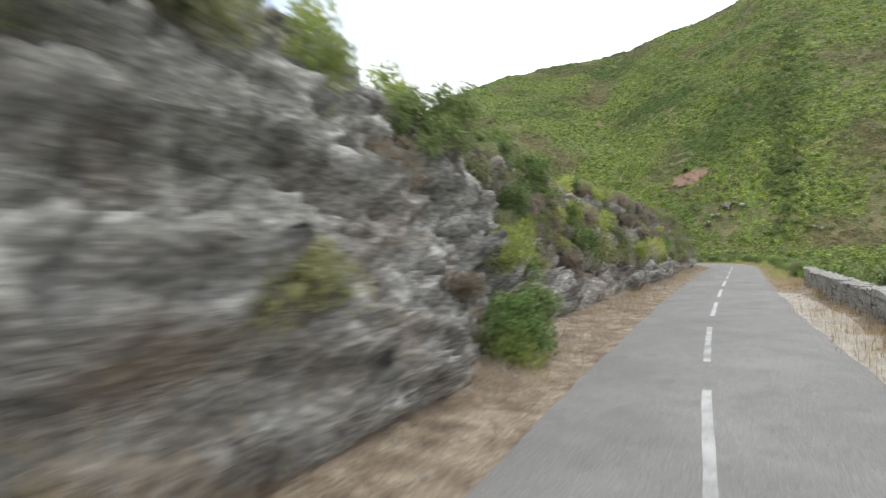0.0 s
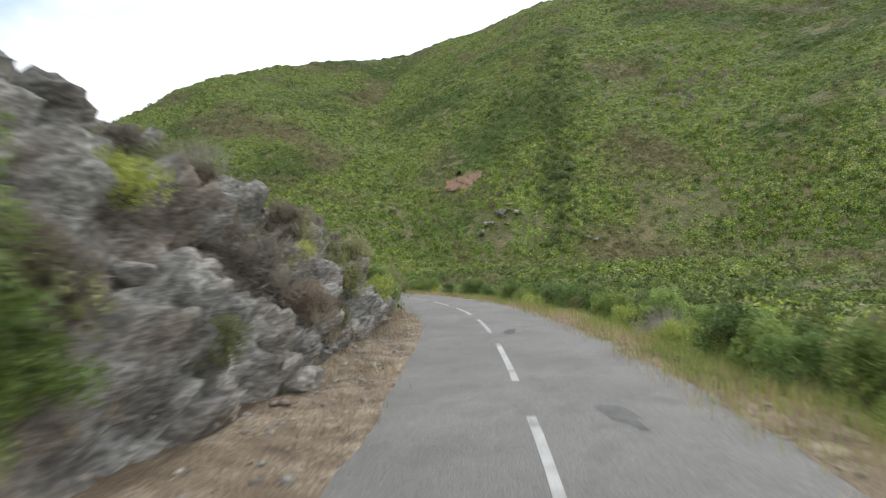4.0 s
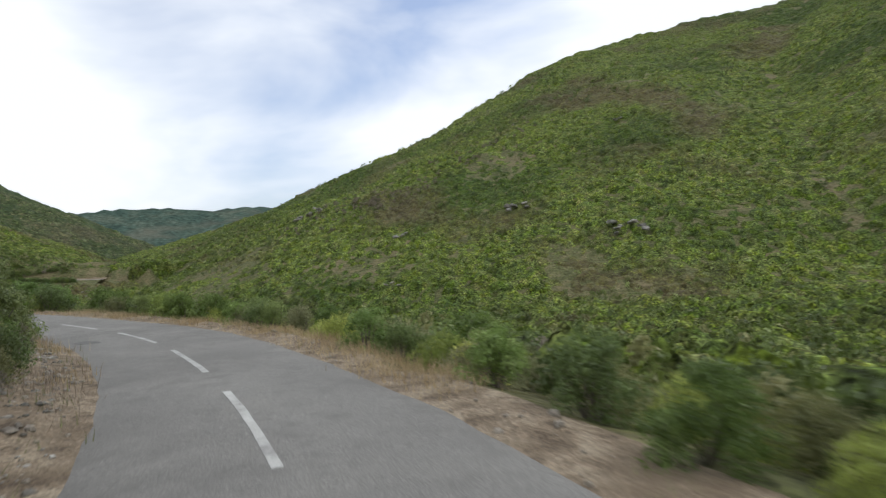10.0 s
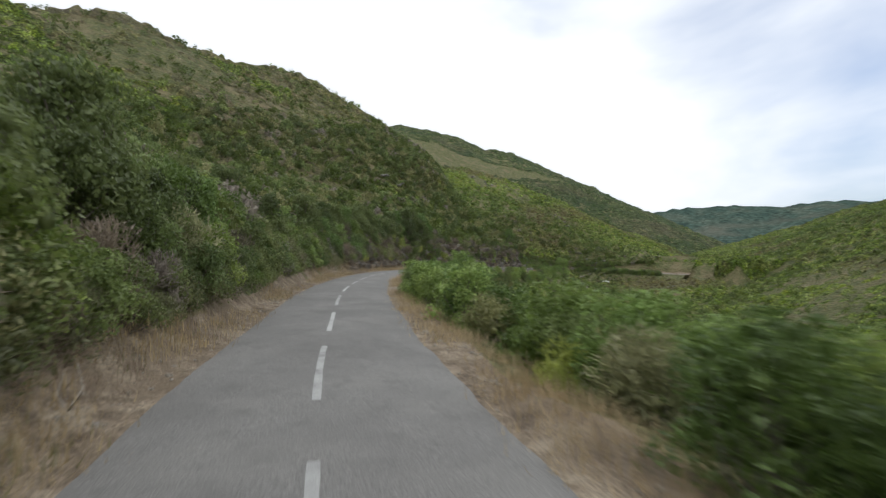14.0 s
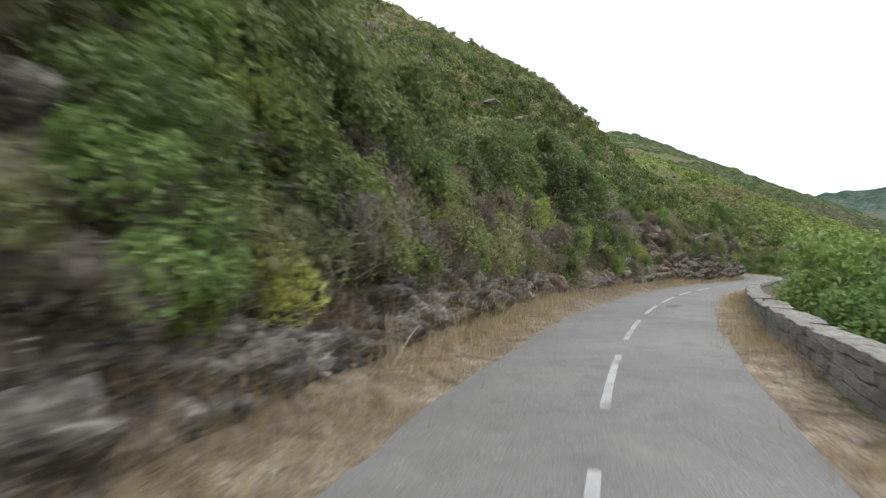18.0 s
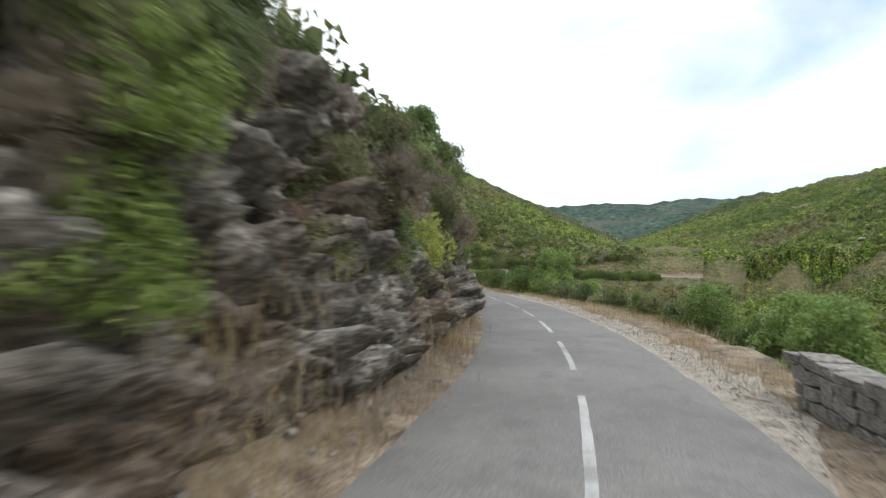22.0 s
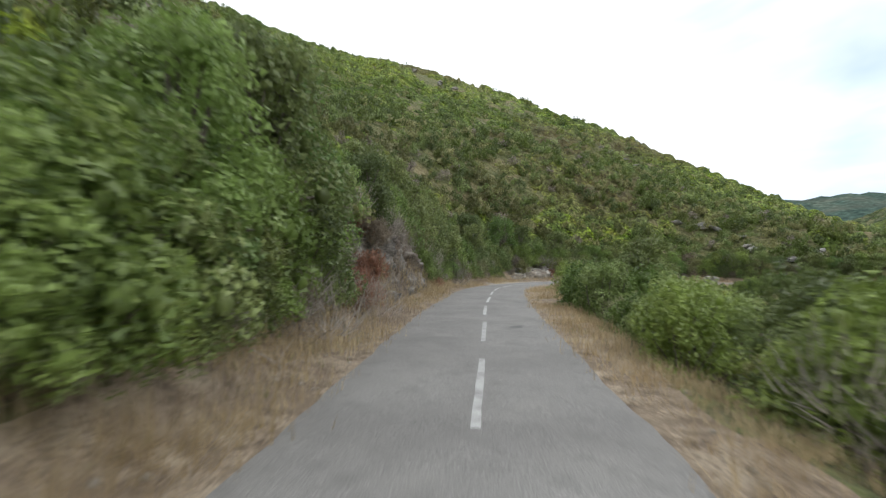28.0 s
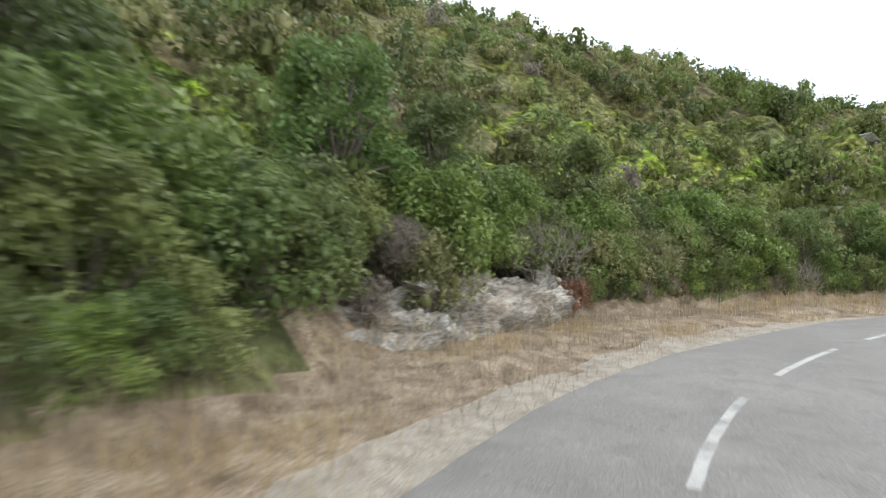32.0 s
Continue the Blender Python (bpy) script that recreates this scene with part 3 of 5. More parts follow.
def rock_face(s0, s1, label, run_more=1.25, steps=60, step=0.115, jut=1.0, stone=ROCK):
    ss = np.arange(s0, s1 + step / 2, step)
    vv = np.linspace(-0.06, run_more, steps)
    s, v = (q.ravel() for q in np.meshgrid(ss, vv, indexing="ij"))
    foot, high, run, slope = (lerp(s, t) for t in (BANK_FOOT, BANK_HIGH, BANK_RUN, BANK_SLOPE))
    u = np.clip(v, -0.06, 1)
    d = foot + run * v
    x, y, z, nx, ny = road_at(s)
    h = np.where(v > 0, high * (u * 0.75 + 0.25 * u * u * (3 - 2 * u)), high * u) + slope * np.maximum(d - foot - run, 0)
    z = z + 0.08 + h
    lean = np.hypot(high, run)
    out, up = high / lean, run / lean
    x0, y0 = x + nx * d, y + ny * d
    # bedding planes that dip along the road and into the hill
    bed = 0.34 * s + 0.25 * d + 0.9 * z + 0.22 * fbm(s / 2.4, d / 2.4, z / 2.4, 3)

    def beds(thick, long, salt):
        q = bed / thick
        k = np.floor(q)
        fr = q - k
        block = np.floor(s / long + 3.7 * HASH[(k.astype(int) * 37 + salt) % 4096] + 0.6 * fbm(s / 1.3, z / 0.9, octaves=2))
        jut_k = HASH[(k.astype(int) * 131 + block.astype(int) * 517 + salt) % 4096]
        return jut_k * (0.45 + 0.55 * np.minimum(fr * 4, 1)) * np.minimum((1 - fr) * 12, 1)

    big = fbm(s / 4.5, z / 3, d / 4, 3)
    fine = fbm(s / 0.5, z / 0.2, d / 0.5, 3)
    off = jut * (0.8 * beds(0.8, 1.8, 11) + 0.55 * beds(0.3, 0.85, 77) + 0.22 * beds(0.14, 0.42, 301) + 0.24 * big + 0.045 * fine - 0.6)
    fade = smooth(s, s0, s0 + 2.5) * (1 - smooth(s, s1 - 2.5, s1)) * (1 - smooth(v, run_more - 0.15, run_more)) * smooth(v, -0.06, 0.1)
    off = off * fade - 0.45 * (1 - fade)
    vtx = np.stack([x0 - nx * off * out, y0 - ny * off * out, z + off * up], 1)
    FACES.append((s0, s1, step, run_more, vtx.reshape(len(ss), len(vv), 3)))
    me = mesh_np("rock_face", vtx, sheet(len(ss), len(vv)), stone)
    return tagged(new("rock_face", me), label, "rock face", kind="structure")


rock_face(-32, 20, "grey layered schist rock face above the road", steps=66, jut=1.2)
rock_face(18, 60, "grey layered schist bank with dry shrubs")
rock_face(58, 93, "jagged grey schist outcrop leaning over the verge", run_more=1.9, steps=72, jut=1.35)
rock_face(91, 108, "low pale schist outcrop at the foot of the shrubs", run_more=1.0, steps=24, jut=0.7)
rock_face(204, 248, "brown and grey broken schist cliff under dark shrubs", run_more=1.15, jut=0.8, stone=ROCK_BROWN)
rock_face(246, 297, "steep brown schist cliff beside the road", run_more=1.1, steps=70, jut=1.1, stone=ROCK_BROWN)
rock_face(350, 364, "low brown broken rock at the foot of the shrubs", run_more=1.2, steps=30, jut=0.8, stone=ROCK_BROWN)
rock_face(389, 398, "small pale rock outcrop at the foot of the slope", run_more=0.8, steps=20, jut=0.9)


def slab_mesh(seed, size=(1.0, 0.7, 0.32), n=18):
    r = random.Random(seed)
    bm = bmesh.new()
    for _ in range(n):
        p = Vector((r.uniform(-1, 1), r.uniform(-1, 1), r.uniform(-1, 1)))
        p = p.normalized() * r.uniform(0.8, 1.0)
        p = Vector((max(-0.75, min(0.75, p.x)), max(-0.75, min(0.75, p.y)), max(-0.7, min(0.7, p.z))))
        bm.verts.new((p.x * size[0] * 0.5, p.y * size[1] * 0.5, p.z * size[2] * 0.5))
    hull = bmesh.ops.convex_hull(bm, input=bm.verts)
    bmesh.ops.delete(bm, geom=list({g for g in hull["geom_interior"] if isinstance(g, bmesh.types.BMVert)}), context='VERTS')
    bmesh.ops.bevel(bm, geom=list(bm.edges), offset=0.018 * min(1, size[2] * 3), segments=1, affect='EDGES', clamp_overlap=True)
    bmesh.ops.triangulate(bm, faces=bm.faces)
    me = bpy.data.meshes.new("rock")
    bm.to_mesh(me)
    bm.free()
    me.materials.append(ROCK)
    return me


SLABS = [slab_mesh(k, (1.0, 0.75, 0.3 + 0.05 * (k % 4))) for k in range(8)]


def place(name, me, x, y, z, rot, size, label="", category="", group="", kind=""):
    ob = new(name, me)
    ob.matrix_basis = Matrix.LocRotScale((x, y, z), Euler(rot), (size, size, size) if np.isscalar(size) else size)
    return tagged(ob, label, category, group, kind)


rng = random.Random(11)


def face_point(s, d):
    """The rock's own surface at s, d, or None where there is no face."""
    v = (d - float(lerp(s, BANK_FOOT))) / float(lerp(s, BANK_RUN))
    for s0, s1, step, most, grid in FACES:
        if s0 + 1.5 < s < s1 - 1.5 and 0.03 < v < most - 0.2:
            return grid[int(round((s - s0) / step)), int(round((v + 0.06) / (most + 0.06) * (grid.shape[1] - 1)))]
    return None



def bank_point(s, d):
    x, y, z, nx, ny = (float(q) for q in road_at(s))
    px, py = x + nx * d, y + ny * d
    return px, py, float(beside_road(np.array([s]), np.array([d]))[0])


# loose slabs and ledges that stand out of the banks: along, across, size, turn
for s0, s1, n, lo, hi in ((-20, 60, 26, 0.1, 1.6), (58, 92, 26, 0.0, 1.8), (205, 296, 30, -0.05, 0.9)):
    for _ in range(n):
        s = rng.uniform(s0, s1)
        foot, run = float(lerp(s, BANK_FOOT)), float(lerp(s, BANK_RUN))
        px, py, pz = bank_point(s, foot + run * rng.uniform(lo, hi))
        yaw = math.atan2(*reversed([float(q[0]) for q in (np.interp([s], LINE_S, LINE_T[:, 0]), np.interp([s], LINE_S, LINE_T[:, 1]))]))
        place("rock", rng.choice(SLABS), px, py, pz + 0.1, (rng.uniform(-0.35, 0.1), rng.uniform(0.15, 0.5), yaw + rng.uniform(-0.5, 0.5)),
              rng.uniform(0.6, 1.7), "angular grey schist slab jutting from the bank", "rock", "bank rocks")
# the leaning crag above the outcrop, and pale rocks on its back
for s, d, h, size in ((64, 7.2, .2, 3.0), (66, 7.6, .5, 2.6), (62, 7.0, .5, 2.8), (68, 6.4, 0, 2.2), (60, 8.0, .7, 3.2), (72, 4.6, .1, 2.0), (75, 5.2, .1, 1.8), (79, 4.6, .1, 1.6),
                      (85, 4.5, .3, 1.5), (86, 5.0, .2, 1.1), (46.5, 5.2, .4, 1.6), (48, 5.6, .3, 1.3), (392, 6.2, .3, 1.2), (395, 7.0, .3, 1.3), (12, 6.3, .3, 1.8), (22, 4.4, .2, 1.6), (17, 4.3, .1, 1.3), (102, 3.7, .3, 2.1), (103.5, 3.9, .8, 2.2), (105, 3.8, .3, 1.7), (100, 3.9, .4, 1.6)):
    px, py, pz = bank_point(s, d)
    place("rock", SLABS[int(s) % 8], px, py, pz + h * 0.5, (-0.35, 0.35, 1.2 + 0.2 * math.sin(s)), size, "weathered grey schist crag on the bank", "rock", "bank rocks")

# rock outcrops on the far slopes
for x, y, n, size, wide in ((113, 229, 10, 5.0, 3.6), (133, 202, 4, 2.4, 2.0), (11, 271, 5, 4.0, 1.8), (38, 254, 5, 4.0, 2.0), (43, 253, 2, 3.4, 1.5), (-22, 266, 3, 4.0, 1.2), (-75, 305, 6, 4.2, 3.6),
                            (-15, 238, 3, 2.0, 1.8), (-105, 162, 3, 2.5, 3.0), (-305, 286, 9, 4.5, 5.0), (-204, 277, 26, 3.0, 6.5), (-186, 266, 12, 2.4, 5.0), (-153, 274, 10, 2.2, 5.0),
                            (-252, 291, 7, 3.2, 4.0), (-285, 262, 5, 3.5, 4.0), (-300, 250, 4, 4.0, 4.0), (40, 330, 3, 4.0, 4.0), (-150, 326, 8, 2.6, 7.0)):
    for _ in range(n):
        px, py = x + rng.gauss(0, wide), y + rng.gauss(0, wide * 0.7)
        place("rock", rng.choice(SLABS), px, py, float(land([px], [py])[0]) + (1.5 if x > -140 else size * 0.1), (rng.uniform(-0.4, 0.4), rng.uniform(-0.4, 0.4), rng.uniform(0, 6)),
              size * rng.uniform(0.5, 1.1), "pale rock outcrop among hillside scrub", "rock", "hillside rocks")


# ---- bare earth, gravel, tar ----
def patch_mesh(name, x, y, rx, ry, turn, material, height, lift, rings=5, n=28, seed=0, wild=1.0):
    r = np.random.RandomState(seed)
    ph = r.rand(4) * 6.3
    v, f = [], []
    for i in range(rings + 1):
        for k in range(n):
            a = k * 2 * math.pi / n
            w = 1 + wild * (0.16 * math.sin(2 * a + ph[0]) + 0.1 * math.sin(3 * a + ph[1]) + 0.07 * math.sin(7 * a + ph[2]))
            px, py = rx * w * i / rings * math.cos(a), ry * w * i / rings * math.sin(a)
            v.append((x + px * math.cos(turn) - py * math.sin(turn), y + px * math.sin(turn) + py * math.cos(turn)))
    v = np.array(v)
    z = height(v[:, 0], v[:, 1]) + lift
    for i in range(rings):
        for k in range(n):
            f.append((i * n + k, (i + 1) * n + k, (i + 1) * n + (k + 1) % n, i * n + (k + 1) % n))
    return mesh_np(name, np.column_stack([v, z]), f, material)


def on_road(x, y):
    s, d = road_coords(x, y)
    return road_height(s, d)


for k, (s, d, rx, ry) in enumerate(((36.7, .98, .75, .28), (36, -.1, .3, .16), (42.8, -1.4, .7, .2), (35.3, -1.5, .42, .26), (61.7, -1.14, .8, .36), (70.3, -.5, .7, .24),
                                   (96.3, .62, .6, .27), (95.8, -1.0, .5, .22), (98.7, .38, .4, .16), (115.5, -.8, .9, .28), (135.8, 1.4, .8, .3), (227.9, -.6, .8, .33),
                                   (229.2, 1.25, .3, .15), (302.6, -.86, .5, .2), (347.3, -1.05, .5, .2))):
    x, y, z, nx, ny = (float(q) for q in road_at(s))
    ob = new("tar_patch", patch_mesh("tar_patch", x + nx * d, y + ny * d, rx * 0.74, ry * 0.78, math.atan2(ny, nx) + math.pi * 0.5 + 0.25 * math.sin(2.1 * k), TAR, on_road, 0.004, seed=k))
    ob.parent = road


def shoulder(s0, s1, d0, d1, label):
    v, f, s, d = strip(s0, s1, 0.3, np.linspace(d0, d1, 9), lambda s, d: beside_road(s, d))
    mid = (d0 + d1) / 2
    taper = smooth(s, s0, s0 + 4) * (1 - smooth(s, s1 - 4, s1))
    x, y, z, nx, ny = road_at(s)
    pull = (d - d0) * (taper * (0.85 + 0.15 * fbm(s / 0.8, 0 * s, octaves=2)) - 1)
    v[:, 0] += nx * pull
    v[:, 1] += ny * pull
    v[:, 2] = beside_road(s, d + pull) + (0.02 + 0.012 * fbm(s * 5, d * 5, octaves=2)) * smooth(np.abs(d + pull), HALF - 0.1, HALF + 0.25)
    tagged(new("gravel_shoulder", mesh_np("gravel_shoulder", v, f if d0 > d1 else f[:, ::-1], GRAVEL)), label, "gravel", kind="structure")


shoulder(264, 302, -HALF + 0.1, -HALF - 1.1, "loose pale gravel along the road edge")
shoulder(376, 404, HALF - 0.1, HALF + 1.0, "pale gravel on the outside of the bend")
shoulder(2, 26, -HALF + 0.1, -HALF - 0.9, "pale gravel between road and parapet")

BARE = [(112, 261, 8.5, 5), (-186.6, 428.6, 16, 9), (-186, 266, 9, 5), (-204, 277, 12, 6), (-288, 258, 9, 5)]
for k, (x, y, rx, ry) in enumerate(BARE[:2]):
    tagged(new("bare_earth", patch_mesh("bare_earth", x, y, rx * 1.05, ry * 1.05, -0.38 if k == 0 else 0.3, EARTH, land, 0.45, seed=40 + k, n=48, wild=1.3)), "bare reddish earth on the hillside", "bare earth", kind="structure")


# ---- stone parapets ----
def parapet(s0, s1, d, high, label):
    thick = 0.45
    prof = [(0.04, -0.7), (0.04, high - 0.12), (thick - 0.04, high - 0.12), (thick - 0.04, -1.4)]
    ss = np.arange(s0, s1 + 0.01, 0.8)
    x, y, z, nx, ny = road_at(ss)
    v = np.array([(x[i] + nx[i] * (d - a), y[i] + ny[i] * (d - a), z[i] + b) for i in range(len(ss)) for a, b in prof])
    f = sheet(len(ss), 4)
    caps = [[0, 1, 2, 3], [len(v) - 1, len(v) - 2, len(v) - 3, len(v) - 4]]
    wall = tagged(new("parapet_wall", mesh_np("parapet_wall", v, np.vstack([f, caps]), MORTAR)), label, "stone wall")
    r = random.Random(int(s0) + 900)
    shapes = []
    for k in range(9):
        rr = random.Random(70 + k)
        bm = bmesh.new()
        bmesh.ops.create_cube(bm, size=1)
        for vert in bm.verts:
            vert.co += Vector((rr.uniform(-0.15, 0.15), rr.uniform(-0.08, 0.08), rr.uniform(-0.16, 0.16)))
        bmesh.ops.bevel(bm, geom=list(bm.edges), offset=0.07, segments=1, affect='EDGES')
        me = bpy.data.meshes.new("stone")
        bm.to_mesh(me)
        bm.free()
        me.materials.append(WALLSTONE)
        shapes.append(me)

    def stone(name, s, across_, z_up, length, deep, tall):
        x, y, z, nx, ny = (float(q) for q in road_at(s))
        yaw = math.atan2(-nx, ny)
        ob = new(name, r.choice(shapes))
        ob.parent = wall
        ob.matrix_basis = Matrix.LocRotScale((x + nx * (d - across_), y + ny * (d - across_), z + z_up), Euler((r.uniform(-.08, .08), r.uniform(-.09, .09), yaw + r.uniform(-.08, .08))), (length, deep, tall))

    s = s0
    while s < s1:
        w = r.uniform(0.26, 0.62)
        stone("coping_stone", s + w / 2, thick / 2, high - 0.06 + r.uniform(-.035, .03), w * 1.06, thick + r.uniform(0.0, 0.1), r.uniform(0.13, 0.2))
        s += w
    low = -0.12
    rows = 3
    for row in range(rows):
        tall = (high - 0.13 - low) / rows
        s = s0 + r.uniform(0, 0.3)
        while s < s1 - 0.2:
            w = r.uniform(0.25, 0.62)
            stone("stone", s + w / 2, 0.07 + r.uniform(-.015, .015), low + tall * (row + 0.5), w * 0.96, 0.16, tall * r.uniform(0.84, 0.98))
            s += w
    for row in range(3):
        stone("stone", s1 - 0.05, thick / 2, low + 0.2 * (row + 0.5), 0.2, thick, 0.19)
    return wall


parapet(0, 30, -3.3, 0.66, "low weathered grey stone parapet wall with coping")
parapet(209, 268, -2.95, 0.58, "long low grey stone parapet wall above the valley")


# ---- plants ----
def lobes(r, n, wide, high, base=0.05, puff=1.0):
    out = []
    for _ in range(n):
        a, q = r.rand() * 6.283, math.sqrt(r.rand())
        h = base + (1 - base) * r.rand() ** 0.8
        w = wide * (1.05 - 0.55 * h) * q * 0.7
        w *= 1 + 0.3 * (1 - puff)
        out.append((w * math.cos(a), w * math.sin(a), h * high * (0.78 + 0.14 * (1 - puff)), puff * (0.28 + 0.22 * r.rand()) * min(wide, high) * (1.1 - 0.35 * h)))
    return np.array(out)


def blob(lobe, r, rows=3, cols=5, shrink=0.72):
    """A small lumpy core for one lobe."""
    v, f = [], []
    cx, cy, cz, rad = lobe
    for i in range(rows):
        th = math.pi * (i + 0.5) / rows
        for k in range(cols):
            a = 6.283 * k / cols
            q = rad * shrink * (0.8 + 0.4 * r.rand())
            v.append((cx + q * math.sin(th) * math.cos(a), cy + q * math.sin(th) * math.sin(a), cz + q * math.cos(th)))
    for i in range(rows - 1):
        for k in range(cols):
            a, b = i * cols + k, i * cols + (k + 1) % cols
            f += [(a, a + cols, b + cols), (a, b + cols, b)]
    return np.array(v), np.array(f)


def leaves(r, lob, n, length, width, upright=0.0, ragged=0.3):
    """n pointed leaves over the lobes' surfaces: verts 3n x 3."""
    w = lob[:, 3] ** 2
    k = r.choice(len(lob), n, p=w / w.sum())
    di = r.normal(size=(n, 3))
    di[:, 2] = di[:, 2] * 0.85 + 0.3
    di /= np.linalg.norm(di, axis=1)[:, None]
    p = lob[k, :3] + di * lob[k, 3:4] * (0.75 + ragged * r.rand(n, 1) + 0.12 * r.rand(n, 1) ** 4)
    nrm = di + 0.75 * r.normal(size=(n, 3))
    nrm /= np.linalg.norm(nrm, axis=1)[:, None]
    t = np.cross(nrm, r.normal(size=(n, 3)))
    if upright:
        t = t * (1 - upright) + (di * 0.8 + np.array([0, 0, 0.7])) * upright
    t /= np.linalg.norm(t, axis=1)[:, None]
    b = np.cross(nrm, t)
    b /= np.linalg.norm(b, axis=1)[:, None] + 1e-9
    sz = (0.65 + 0.7 * r.rand(n, 1))
    a, c = t * length * sz * 0.5, b * width * sz * 0.5
    bend = nrm * width * 0.25
    v = np.stack([p - a * 0.7 + c + bend, p + a, p - a * 0.7 - c + bend], 1).reshape(-1, 3)
    return v


def quads(n, at=0):
    return np.arange(n * 4).reshape(n, 4) + at


def tris(n, at=0):
    return np.arange(n * 3).reshape(n, 3) + at


def foliage_mesh(name, seed, wide, high, n_lobes, n, length, width, material, upright=0.0, ragged=0.3, base=0.04, core=0.56, puff=1.0):
    r = np.random.RandomState(seed)
    lob = lobes(r, n_lobes, wide, high, base, puff)
    v, f, at = [], [], 0
    for q in lob:
        bv, bf = blob(q, r, shrink=core)
        v.append(bv)
        f.append(bf + at)
        at += len(bv)
    lv = leaves(r, lob, n, length, width, upright, ragged)
    v.append(lv)
    f.append(tris(n, at))
    return mesh_np(name, np.vstack(v), np.vstack(f), material), lob


def stems_mesh(name, lob, seed, thick=0.03, trunk=0.0, material=None):
    """Tapered limbs from the base to each lobe."""
    r = np.random.RandomState(seed)
    v, f = [], []
    fork = np.array([0, 0, trunk])

    def limb(a, b, ra, rb, bend):
        at = len(v)
        ax = (b - a) / (np.linalg.norm(b - a) + 1e-9)
        u = np.cross(ax, [0.3, 0.7, 0.2])
        u /= np.linalg.norm(u)
        w = np.cross(ax, u)
        for i in range(3):
            q = i / 2
            c = a + (b - a) * q + bend * math.sin(q * math.pi)
            rad = ra + (rb - ra) * q
            for k in range(4):
                an = k * 6.283 / 4
                v.append(tuple(c + (u * math.cos(an) + w * math.sin(an)) * rad))
        for i in range(2):
            for k in range(4):
                f.append((at + i * 4 + k, at + i * 4 + (k + 1) % 4, at + (i + 1) * 4 + (k + 1) % 4, at + (i + 1) * 4 + k))

    if trunk:
        limb(np.array([0, 0, -0.25]), fork, thick * 1.6, thick, r.normal(size=3) * 0.06)
    for q in lob[::2]:
        limb(fork + np.array([0, 0, -0.15 if not trunk else -0.05]), q[:3], thick * 0.75, thick * 0.2, r.normal(size=3) * 0.07)
    return mesh_np(name, np.array(v), f, material or BARK, True)


def shrub(name, seed, label, category, group, material, wide, high, n_lobes, n, length, width, upright=0.0, ragged=0.3, trunk=0.0, thick=0.025, base=0.04, core=0.56, puff=1.0):
    """One plant: foliage and stems, standing at the origin."""
    thing = tagged(new(name), label, category, group)
    me, lob = foliage_mesh("foliage", seed, wide, high, n_lobes, n, length, width, material, upright, ragged, base, core, puff)
    new("foliage", me).parent = thing
    new("woody_base" if not trunk else "trunk", stems_mesh("woody_base", lob, seed, thick, trunk)).parent = thing
    return thing


